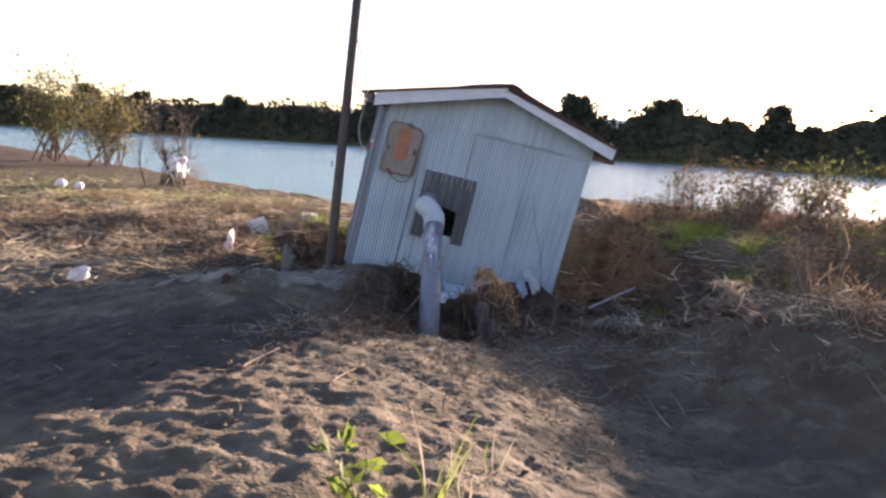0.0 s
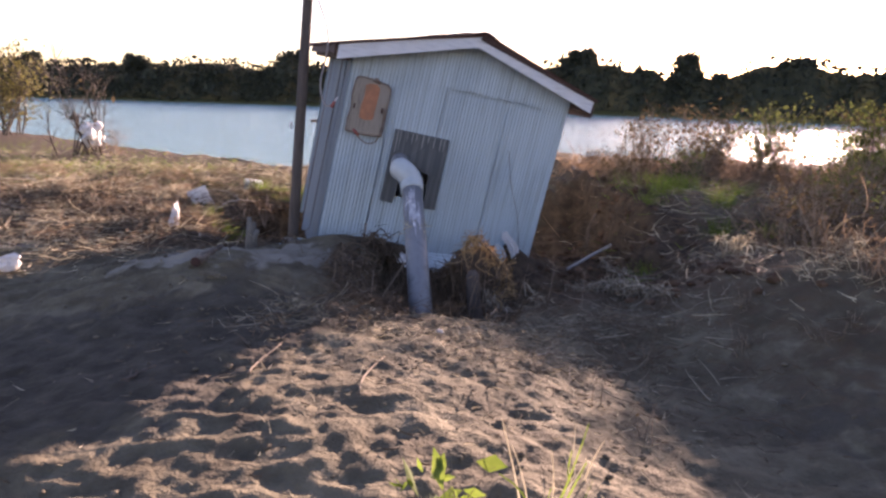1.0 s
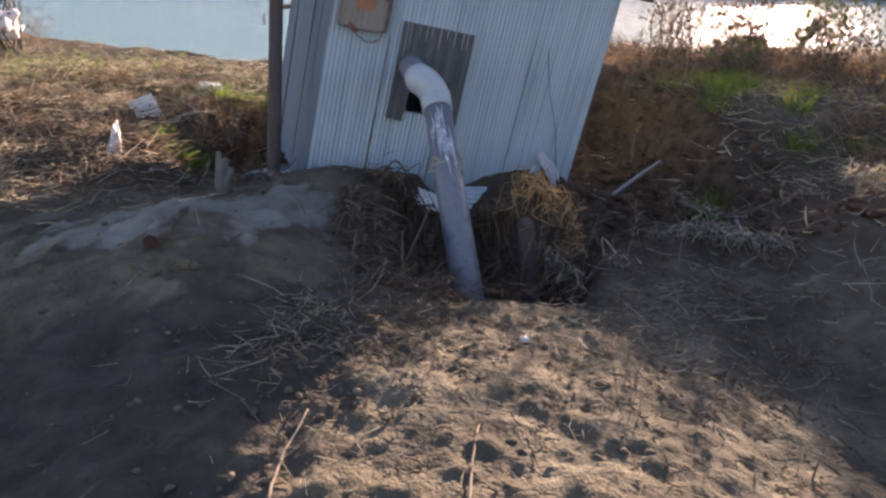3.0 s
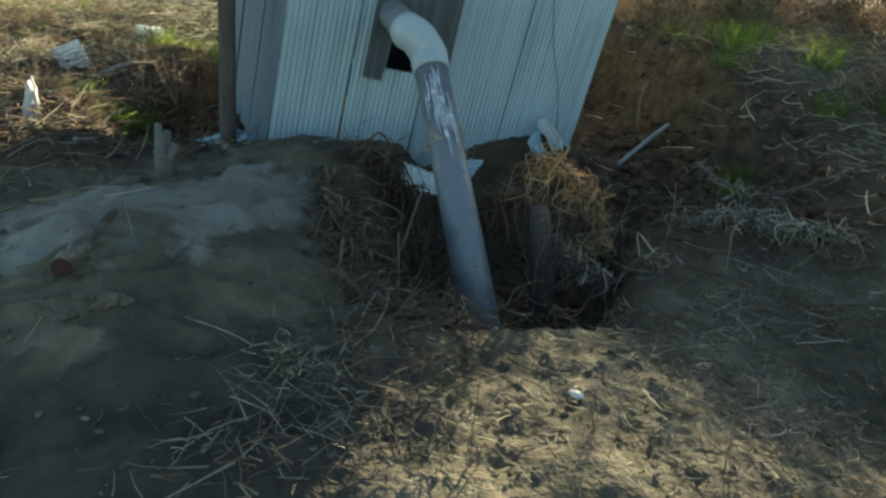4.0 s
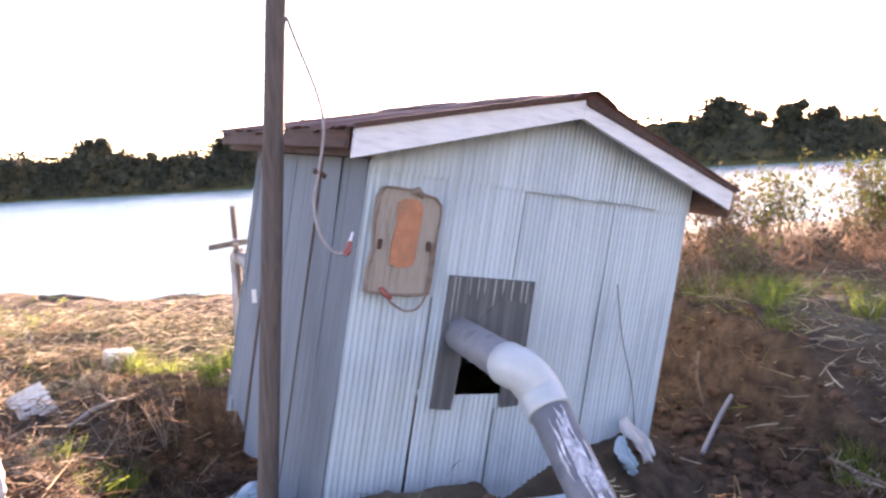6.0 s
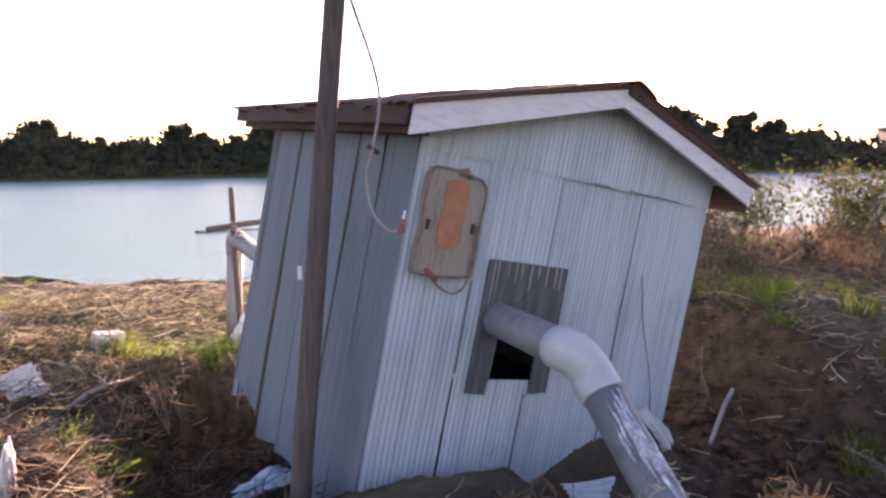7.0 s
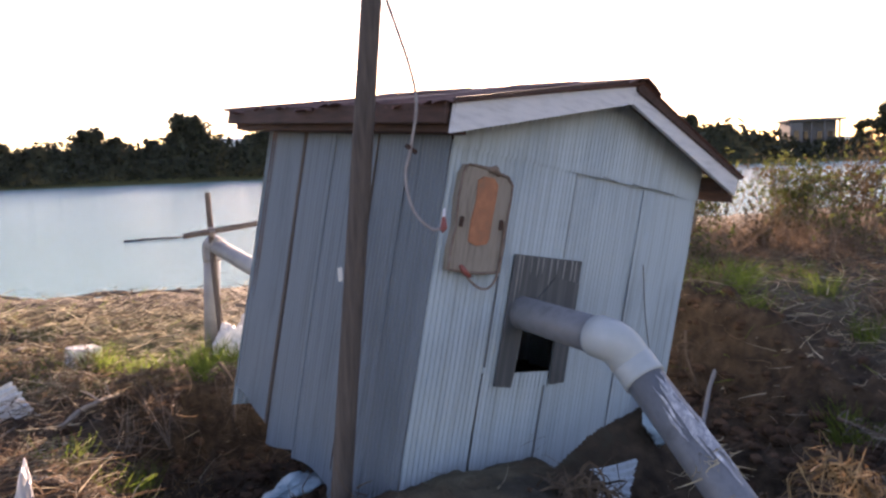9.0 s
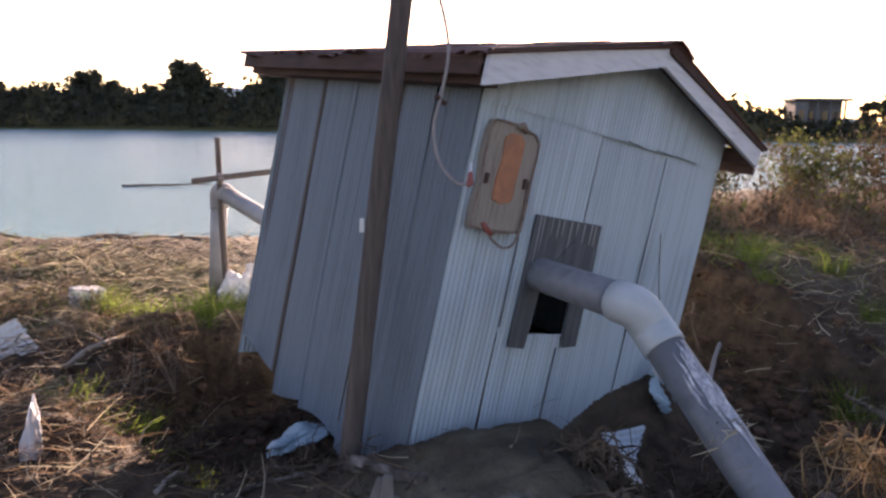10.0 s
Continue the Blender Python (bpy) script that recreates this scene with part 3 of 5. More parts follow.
    for k in range(5):
        y0, y1 = over_f - 0.02 + k * 0.46, over_f + 0.47 + k * 0.46
        lift = 0.006 * (k % 2)
        vs = [(AX + a, y, AZ + c + lift + dz) for dz in (0, -0.008) for y in (y0, y1) for a, c in sec]
        n = len(sec)
        fs = []
        for i in range(n - 1):
            fs += [(i, i + 1, n + i + 1, n + i), (2 * n + i, 3 * n + i, 3 * n + i + 1, 2 * n + i + 1), (i, 2 * n + i, 2 * n + i + 1, i + 1), (n + i, n + i + 1, 3 * n + i + 1, 3 * n + i)]
        cap.add(vs, fs)
    part("ridge_cap", cap, ROOF_TIN, shed, "dark ridge capping in overlapping lengths")
    # white barge boards on the front gable
    l0, r0, ac = 0.0, 2.455, AX - 0.03
    part("fascia_board", prism([(l0, under_roof(l0) - 0.105), (ac, AZ - 0.06), (ac, AZ + 0.045), (l0, under_roof(l0) + 0.025)], -0.185, -0.160), FASCIA, shed, "weathered white barge board")
    part("fascia_board", prism([(ac + 0.002, AZ - 0.06), (r0 - 0.01, 1.545), (r0, 1.652), (ac + 0.03, AZ + 0.0), (ac + 0.002, AZ + 0.012)], -0.185, -0.160), FASCIA, shed, "weathered white barge board")
    part("verge_board", prism([(ac + 0.004, AZ + 0.010), (r0 + 0.01, 1.652), (r0 + 0.035, 1.672), (AX, AZ + 0.075), (ac + 0.004, AZ + 0.07)], -0.200, -0.172), BROWN_WOOD, shed, "dark brown verge board over the barge board")
    part("verge_board", prism([(l0 - 0.01, under_roof(l0) + 0.027), (ac, AZ + 0.047), (ac, AZ + 0.072), (l0 - 0.01, under_roof(l0) + 0.042)], -0.195, -0.172), BROWN_WOOD, shed, "dark brown verge board over the barge board")
    part("eave_board", box((-0.03, -0.155, 1.515), (-0.008, 2.04, 1.605)), BROWN_WOOD, shed, "dark brown eave board")
    part("eave_board", box((2.465, -0.155, 1.50), (2.487, 2.04, 1.62)), BROWN_WOOD, shed, "dark brown eave board")
    for xa, xb, za, zb in ((-0.005, AX, under_roof(-0.005), AZ + 0.03), (AX, 2.462, AZ + 0.03, under_roof(2.462))):
        part("soffit", prism([(xa, za - 0.02), (xb, zb - 0.02), (xb, zb - 0.005), (xa, za - 0.005)], -0.155, -0.03), BROWN_WOOD, shed, "brown soffit boards")
    for x in (0.07, 2.38):
        part("purlin", box((x - 0.04, -0.15, under_roof(x) - 0.115), (x + 0.04, 2.03, under_roof(x) - 0.025)), BROWN_WOOD, shed)
    # dark board with the opening for the pipe
    out = [(0.655, 0.325), (0.775, 0.315), (0.785, 0.395), (0.80, 0.69), (0.90, 0.735), (1.06, 0.70), (1.075, 0.40), (1.085, 0.318), (1.20, 0.325), (1.19, 1.0), (0.66, 1.0)]
    part("cover_board", prism(out, -0.034, -0.022), PATCH, shed, "dark streaked board nailed round the pipe opening")
    rs = random.Random(23)
    for k in range(10):
        x, drop, w = 0.68 + 0.052 * k + rs.uniform(-0.015, 0.015), rs.uniform(0.06, 0.26), rs.uniform(0.003, 0.007)
        part("paint_drip", prism([(x - w, 0.995), (x + w, 0.995), (x + w * 0.7, 0.99 - drop * 0.6), (x, 0.99 - drop), (x - w * 0.7, 0.99 - drop * 0.5)], -0.0362, -0.034), PVC_OLD, shed, "pale paint drip")
    part("wire", Geo().tube(arc([(1.80, -0.02, 1.02), (1.90, -0.025, 0.72), (2.04, -0.02, 0.45), (2.12, -0.02, 0.22), (2.19, -0.02, -0.02)], 5), 0.003, 5), BARK, shed, "thin dark wire down the wall")
    part("flap", prism([(0.79, 0.70), (1.19, 0.62), (1.185, 0.88), (0.98, 0.90)], -0.042, -0.036), PATCH, shed, "loose dark flap over the pipe")
    return shed


build_shed()


def rounded(x0, x1, z0, z1, r, n=5):
    out = []
    for cx, cz, a0 in ((x1 - r, z1 - r, 0), (x0 + r, z1 - r, 90), (x0 + r, z0 + r, 180), (x1 - r, z0 + r, 270)):
        for k in range(n + 1):
            a = radians(a0 + 90 * k / n)
            out.append((cx + r * math.cos(a), cz + r * math.sin(a)))
    return out[::-1]


def build_meter_board():
    bd = tagged(new("meter_board"), "weathered wooden meter board with orange panel on tin wall", "meter board")
    bd.matrix_world = SHED
    rs = random.Random(19)

    def worn(outline, k):
        return [(x + rs.gauss(0, k), z + rs.gauss(0, k)) for x, z in outline]

    shape = [(0.212, 0.895), (0.30, 0.888), (0.42, 0.893), (0.535, 0.90), (0.543, 1.02), (0.536, 1.14), (0.544, 1.27), (0.538, 1.325), (0.505, 1.36), (0.44, 1.373), (0.37, 1.383), (0.29, 1.386), (0.235, 1.378), (0.213, 1.34), (0.208, 1.22), (0.217, 1.10), (0.205, 1.0)]
    part("backing", prism(worn(shape, 0.002), -0.05, -0.012), GREY_WOOD, bd, "grey weathered backing board")
    part("panel", prism(worn([(0.305, 1.03), (0.36, 1.022), (0.425, 1.03), (0.44, 1.06), (0.438, 1.14), (0.446, 1.25), (0.44, 1.31), (0.415, 1.342), (0.34, 1.345), (0.31, 1.32), (0.315, 1.22), (0.30, 1.13)], 0.003), -0.056, -0.050), ORANGE, bd, "faded orange painted panel")
    for side in (shape[:4], shape[3:9], shape[8:13], shape[12:] + shape[:1]):
        pts = [(x + rs.gauss(0, 0.002), -0.053, z + rs.gauss(0, 0.002)) for x, z in side]
        part("rim", Geo().tube(pts, [rs.uniform(0.005, 0.009) for _ in pts], 6), WORN_RIM, bd, "worn raised rim")
    for x, z in ((0.245, 1.12), (0.498, 1.13)):
        part("clip", prism(worn(rounded(x - 0.009, x + 0.009, z - 0.024, z + 0.024, 0.006, 2), 0.001), -0.062, -0.05), BROWN_WOOD, bd, "rusty clip")
    part("fitting", Geo().tube([(0.37, -0.055, 1.375), (0.40, -0.062, 1.385), (0.435, -0.055, 1.362)], [0.014, 0.019, 0.012], 8), WORN_RIM, bd, "rusty top fitting", True)
    part("cable_loop", Geo().tube(arc([(0.29, -0.06, 0.92), (0.33, -0.07, 0.86), (0.42, -0.08, 0.82), (0.50, -0.07, 0.86), (0.525, -0.06, 1.0), (0.52, -0.06, 1.15)]), 0.006, 6), WORN_RIM, bd, "grey cable loop", True)
    part("insulator", Geo().tube([(0.275, -0.06, 0.92), (0.305, -0.065, 0.893), (0.335, -0.07, 0.872)], [0.009, 0.016, 0.010], 8), RED_CAP, bd, "red insulator", True)
    return bd


build_meter_board()


def at_shed(x, y, z):
    return SHED @ Vector((x, y, z))


def build_pipe():
    pipe = tagged(new("discharge_pipe"), "thick grey plastic pipe bending from shed wall into the hollow", "pipe")
    r = 0.084
    a, b = at_shed(0.88, 0.55, 0.70), at_shed(0.66, -0.56, 0.715)
    c, e = at_shed(0.735, -0.77, 0.605), Vector((-0.005, 5.45, -0.17))
    d1, d2 = (b - a).normalized(), (e - c).normalized()
    part("upper_length", Geo().tube([a, a.lerp(b, 0.5), b], r, 24), PVC, pipe, "grey plastic pipe length", True)
    part("lower_length", Geo().tube([c, c.lerp(e, 0.5), e], r, 24), PVC, pipe, "grey plastic pipe length with scuffs", True)
    mid = (b + d1 * 0.13 + c - d2 * 0.13) / 2
    path = [b + d1 * 0.03, b + d1 * 0.05, b + d1 * 0.075, mid, c - d2 * 0.06, c + d2 * 0.0, c + d2 * 0.05]
    part("elbow", Geo().tube(arc(path, 4), r * 1.12, 24), PVC_PALE, pipe, "pale blue-white elbow socket", True)
    # torn clear film hanging on the upper side of the slanted length
    rs = random.Random(3)
    g = Geo()
    side = d2.cross(Vector((0, 0, 1))).normalized()
    up = side.cross(d2).normalized()
    for _ in range(15):
        s0, L, ang, w = rs.uniform(0.05, 0.35), rs.uniform(0.10, 0.38), rs.uniform(-0.3, 1.25), rs.uniform(0.05, 0.16)
        vs, fs, n = [], [], 9
        for i in range(n + 1):
            ang += rs.gauss(0, 0.035)
            taper = math.sin(math.pi * min(0.97, max(0.06, i / n)))
            for j, k in ((-1, 0.002), (0, 0.006), (1, 0.002)):
                a2 = ang + j * w * taper
                vs.append(c + d2 * (s0 + L * i / n) + (side * math.sin(a2) + up * math.cos(a2)) * (r + k + 0.004 * rs.random()))
        for i in range(n):
            for j in range(2):
                k = i * 3 + j
                fs.append((k, k + 1, k + 4, k + 3))
        g.add(vs, fs)
    tagged(part("film", g, FILM, pipe, "torn crinkled clear film", True), kind="stuff")
    knots = Geo()
    for _ in range(80):
        p = c + d2 * rs.uniform(0.40, 0.54) + (side * rs.uniform(-1, 1) + up * rs.uniform(0, 1)) * r
        q = p + Vector((rs.uniform(-1, 1), rs.uniform(-1, 1), rs.uniform(-1, 0.6))) * rs.choice((0.05, 0.09, 0.15))
        knots.blade(p, q, 0.008, 0.3, 3, rs)
    part("snagged_straw", knots, STRAW, pipe, "snagged dry straw")
    part("crack", Geo().tube([e - d2 * 0.42 + side * 0.9 * r + up * 0.46 * r, e - d2 * 0.36 + up * 1.003 * r, e - d2 * 0.34 - side * 0.9 * r + up * 0.46 * r], 0.004, 5), BARK, pipe, "dark root lying over the pipe")
    return pipe


build_pipe()


def build_pole():
    pole = tagged(new("power_pole"), "leaning dark wooden service pole beside the shed", "pole")
    base, way = Vector((-1.155 - 0.0427, 7.365 + 0.0404, -0.3)), Vector((0.0854, -0.0808, 1.0))
    pts = [base + way * s for s in (0, 0.6, 1.3, 2.0, 2.8, 3.6, 4.4)]
    part("shaft", Geo().tube(pts, [0.05, 0.049, 0.047, 0.046, 0.044, 0.042, 0.04], 14), POST_WOOD, pole, "", True)
    top = base + way * 2.74 + Vector((0.045, 0, 0))
    hook, cap = Vector((-0.835, 7.147, 1.777)), Vector((-0.757, 7.022, 1.437))
    part("cable", Geo().tube(arc([top, top + Vector((0.03, -0.01, -0.10)), hook + Vector((0.02, 0.02, 0.34)), hook + Vector((0.035, 0, 0.18)), hook, hook + Vector((-0.03, 0, -0.12)), hook + Vector((-0.02, -0.04, -0.26)), cap + Vector((-0.05, 0.02, 0.0)), cap]), 0.0075, 7), CABLE, pole, "pale sagging cable", True)
    part("insulator", Geo().tube([cap + Vector((-0.012, 0, -0.01)), cap, cap + Vector((0.02, 0.03, 0.04))], [0.013, 0.017, 0.009], 8), RED_CAP, pole, "red insulator")
    part("insulator", Geo().tube([cap + Vector((0.02, 0.03, 0.04)), cap + Vector((0.04, 0.06, 0.075))], [0.008, 0.005], 8), CERAMIC, pole, "white ceramic insulator")
    part("hook", Geo().tube([hook + Vector((-0.02, 0, 0.012)), hook + Vector((0.03, 0.012, -0.018))], 0.011, 8), BROWN_WOOD, pole)
    # pale slip added in place of a light spot on the bark
    part("tag", box((-1.150, 7.257, 1.22), (-1.130, 7.263, 1.28), 0.002), SCRAP_TIN, pole, "small pale slip standing in for a highlight on the bark")
    return pole


build_pole()


def build_intake():
    fr = tagged(new("pipe_support"), "rough wooden post with a lashed cross bar beside the intake pipe", "post")
    part("post", Geo().tube([(-1.05, 10.47, 0.1), (-1.075, 10.48, 0.8), (-1.083, 10.49, 1.535)], [0.028, 0.026, 0.024], 8), POST_WOOD, fr)
    part("cross_bar", Geo().tube([(-1.31, 10.42, 1.19), (-0.66, 10.44, 1.255), (0.4, 10.50, 1.345)], 0.024, 8), POST_WOOD, fr)
    lash = Geo()
    for k in range(4):
        lash.tube([(-1.10 + 0.012 * k, 10.44, 1.17), (-1.10 + 0.012 * k, 10.40, 1.21), (-1.10 + 0.012 * k, 10.44, 1.25)], 0.005, 5)
    part("lashing", lash, CABLE, fr)
    pp = tagged(new("intake_pipe"), "grey plastic intake pipe rising from bank and sloping shedward", "pipe")
    top, into = Vector((-1.06, 10.62, 1.10)), at_shed(0.62, 1.83, 0.42)
    foot = Vector((-1.10, 10.72, 0.05))
    d = (into - top).normalized()
    part("riser", Geo().tube([foot, foot.lerp(top, 0.5), top - Vector((0, 0, 0.07))], 0.07, 16), PVC_OLD, pp, "", True)
    part("elbow", Geo().tube(arc([top - Vector((0, 0, 0.16)), top - Vector((0, 0, 0.05)), top + d * 0.05, top + d * 0.16], 4), 0.078, 16), PVC_OLD, pp, "", True)
    part("sloping_length", Geo().tube([top + d * 0.08, into], 0.07, 16), PVC_OLD, pp, "", True)


build_intake()

# ---- loose things ----


def tin_piece(label, corners, waves, depth, mat, seed):
    """A torn piece of sheet iron between four corners, waved along its first edge, with ragged ends."""
    rs = random.Random(seed)
    p = [Vector(c) for c in corners]
    up = (p[1] - p[0]).cross(p[3] - p[0]).normalized()
    n, m = waves * 8, 6
    tear0, tear1 = [rs.uniform(-0.03, 0.05) for _ in range(n + 1)], [rs.uniform(-0.05, 0.03) for _ in range(n + 1)]
    top, low = [], []
    for i in range(n + 1):
        u = i / n
        for j in range(m + 1):
            v = j / m
            if j == 0:
                v += tear0[i // 3]
            if j == m:
                v += tear1[i // 3]
            q = p[0].lerp(p[1], u).lerp(p[3].lerp(p[2], u), v)
            q = q + up * (depth / 2 * math.cos(u * waves * 2 * math.pi) + 0.012 * math.sin(3 * u + 4 * v + seed) - 0.02 * (u - 0.5) ** 2)
            top.append(q + up * 0.0012)
            low.append(q - up * 0.0012)
    k, r = len(top), m + 1
    faces = []
    for i in range(n):
        for j in range(m):
            a = i * r + j
            faces += [(a, a + r, a + r + 1, a + 1), (k + a, k + a + 1, k + a + r + 1, k + a + r)]
        faces += [(i * r, k + i * r, k + i * r + r, i * r + r), (i * r + m, i * r + r + m, k + i * r + r + m, k + i * r + m)]
    for j in range(m):
        faces += [(j, j + 1, k + j + 1, k + j), (n * r + j, k + n * r + j, k + n * r + j + 1, n * r + j + 1)]
    return tagged(part("tin_scrap", Geo().add(top + low, faces), mat), label, "tin sheet")


SLOPE, ALONG = Vector((0.0, -0.64, -0.77)), Vector((0.985, 0.17, 0.0))
corner = Vector((-2.58, 9.62, ground_z(-2.58, 9.62) + 0.05)) - 0.19 * ALONG - 0.10 * SLOPE
tin_piece("pale corrugated tin scrap lying on the grassy bank", [corner, corner + 0.15 * ALONG + 0.27 * SLOPE, corner + 0.37 * ALONG + 0.19 * SLOPE, corner + 0.22 * ALONG - 0.08 * SLOPE], 6, 0.022, SCRAP_TIN, 4)
tin_piece("white torn tin sheet jutting out below the shed wall", [(-0.22, 6.95, 0.21), (0.10, 6.90, 0.06), (0.06, 6.70, 0.035), (-0.245, 6.70, 0.165)], 9, 0.009, SCRAP_TIN, 2)
tin_piece("bent tin flap turned up below the shed wall", [(0.06, 6.90, 0.06), (0.02, 7.02, 0.17), (0.38, 7.06, 0.125), (0.20, 6.93, -0.03)], 6, 0.010, PAINTED_TIN, 3)


def crumple(name, label, category, at, size, mat, seed, squash=(1, 1, 1), subdiv=3, amp=0.35):
    """A crumpled bag, stone or lump resting on the ground."""
    rs = random.Random(seed)
    bm = bmesh.new()
    bmesh.ops.create_icosphere(bm, subdivisions=subdiv, radius=1)
    off = Vector((rs.random() * 50, rs.random() * 50, rs.random() * 50))
    for v in bm.verts:
        k = 1 + amp * noise.noise(v.co * 1.6 + off) + amp * 0.6 * noise.noise(v.co * 4 + off)
        v.co = Vector([v.co[i] * k * squash[i] * size for i in range(3)])
    ob = part(name, bm, mat, None, "", True)
    ob.matrix_world = pose(at[0], at[1], at[2], 0, 0, rs.uniform(0, 360))
    return tagged(ob, label, category)




def standing_bag(at, r, tall, seed, label):
    """A plastic bag standing half open in the grass, folded, with two torn peaks."""
    n, m = 40, 12
    outer, inner = [], []
    off = Vector((seed * 3.7, seed * 1.3, 0))
    for j in range(m + 1):
        v = j / m
        for i in range(n):
            a = 2 * math.pi * i / n
            peak = 0.62 + 0.38 * max(0, math.cos(a - 0.6)) ** 3 + 0.30 * max(0, math.cos(a - 3.4)) ** 4
            w = r * (1.05 - 0.62 * v + 0.15 * math.sin(3 * v)) * (1 + 0.45 * noise.noise(Vector((math.cos(a) * 1.7, math.sin(a) * 1.7, v * 3)) + off) + 0.14 * math.sin(5 * a + 4 * v))
            c = Vector((math.cos(a) * w + 0.05 * v * v, math.sin(a) * w * 0.7, tall * v * peak + 0.012 * noise.noise(Vector((a * 2, v * 6, 1)) + off)))
            outer.append(c)
            inner.append(Vector((c.x * 0.93, c.y * 0.93, c.z + 0.001)))
    k = len(outer)
    faces = []
    for j in range(m):
        for i in range(n):
            a, b = j * n + i, j * n + (i + 1) % n
            faces += [(a, b, b + n, a + n), (k + a, k + a + n, k + b + n, k + b)]
    for i in range(n):
        a, b = m * n + i, m * n + (i + 1) % n
        faces.append((a, b, k + b, k + a))
    ob = part("plastic_bag", Geo().add(outer + inner, faces), BAG, None, "", True)
    ob.matrix_world = pose(at[0], at[1], at[2], 0, 0, 60)
    return tagged(ob, label, "plastic bag")


standing_bag((-2.44, 8.02, ground_z(-2.44, 8.02) - 0.02), 0.052, 0.27, 2, "crumpled white plastic bag standing in dry grass")


def hanging_rag(name, m, w, h, seed, label, mat=BAG):
    """A torn rag of plastic hanging in folds from its top edge, in x and z."""
    n, k = 18, 14
    front = []
    for j in range(k + 1):
        v = j / k
        wide = w * (0.35 + 0.65 * math.sin(min(1.0, v * 1.4) * 1.57)) * (1 - 0.25 * v * v)
        for i in range(n + 1):
            u = i / n - 0.5
            end = 1 - 0.35 * noise.noise(Vector((u * 4, seed, 0.3))) - 0.30 * abs(u)
            front.append(Vector((u * wide + 0.02 * math.sin(5 * v + seed), 0.025 * math.sin(u * 17 + seed + 2 * v) * (0.4 + v) + 0.02 * noise.noise(Vector((u * 5, v * 5, seed))), -h * v * end)))
    back = [p + Vector((0, 0.002, 0)) for p in front]
    q, r = len(front), n + 1
    faces = []
    for j in range(k):
        for i in range(n):
            a = j * r + i
            faces += [(a, a + 1, a + r + 1, a + r), (q + a, q + a + r, q + a + r + 1, q + a + 1)]
    for i in range(n):
        faces += [(i, q + i, q + i + 1, i + 1), (k * r + i, k * r + i + 1, q + k * r + i + 1, q + k * r + i)]
    for j in range(k):
        faces += [(j * r, j * r + r, q + j * r + r, q + j * r), (j * r + n, q + j * r + n, q + j * r + r + n, j * r + r + n)]
    ob = part(name, Geo().add(front + back, faces), mat, None, "", True)
    ob.matrix_world = m
    return tagged(ob, label, "plastic rag")


hanging_rag("plastic_rag", pose(0.90, 7.49, 0.275, -30, -12, 6), 0.13, 0.27, 4, "torn white plastic rag snagged at the shed corner")
hanging_rag("plastic_rag", pose(0.84, 7.46, 0.18, -34, 14, 16), 0.10, 0.20, 9, "torn grey plastic strip hanging by the shed corner", BLUE_BAG)
crumple("plastic_sheet", "pale blue plastic sheet crumpled at the pole's foot", "plastic sheet", (-1.22, 7.95, 0.03), 0.11, BLUE_BAG, 7, (1.5, 0.7, 0.28), 4, 0.9)
crumple("plastic_jug", "round white plastic jug in the weeds", "plastic jug", (-7.4, 13.1, 0.36), 0.09, STYRO, 9, (1, 1, 0.95), 3, 0.1)
crumple("plastic_jug", "round white plastic jug in the weeds", "plastic jug", (-7.0, 13.0, 0.34), 0.08, STYRO, 10, (1, 1, 0.95), 3, 0.1)
crumple("plastic_bag", "white plastic scrap on the silt", "plastic bag", (-3.14, 6.23, 0.2), 0.07, BAG, 12, (1.2, 0.8, 0.9), 4, 0.5)
fo = part("foam_block", box((-0.12, -0.08, -0.075), (0.12, 0.08, 0.075), 0.014, 0.02), STYRO)
fo.matrix_world = pose(-2.11, 10.52, ground_z(-2.11, 10.52) + 0.06, 6, 9, 25)
tagged(fo, "broken white foam block among green grass", "foam block")


def build_log():
    lg = tagged(new("log"), "short driftwood log half sunk in the silt", "log")
    a, b = Vector((-1.445, 5.14, ground_z(-1.445, 5.14) + 0.06)), Vector((-1.35, 5.56, ground_z(-1.35, 5.56) + 0.065))
    b = a.lerp(b, 0.85)
    part("trunk", Geo().tube(arc([a, a.lerp(b, 0.4) + Vector((0.01, 0, 0.01)), b], 5), [(0.034 - 0.0022 * i) * (1 + 0.18 * math.sin(i * 2.3)) for i in range(11)], 10), LOG_WOOD, lg, "", True)
    part("cut_end", Geo().tube([a + Vector((0, -0.002, 0)), a + Vector((0, -0.012, 0.0))], 0.031, 10), ROTTEN, lg, "dark rotten end")


build_log()


def build_stump():
    st = tagged(new("post_stump"), "split grey timber stump with roots beside the pole", "stump")
    g = Geo()
    rs = random.Random(8)
    for k in range(5):
        x, y = -1.34 + rs.uniform(-0.05, 0.05), 6.52 + rs.uniform(-0.05, 0.05)
        g.tube([(x, y, 0.1), (x + rs.uniform(-0.03, 0.03), y, 0.36), (x + rs.uniform(-0.04, 0.04), y, rs.uniform(0.42, 0.56))], [0.042, 0.034, 0.016], 7)
    part("timber", g, STONE, st, "", True)


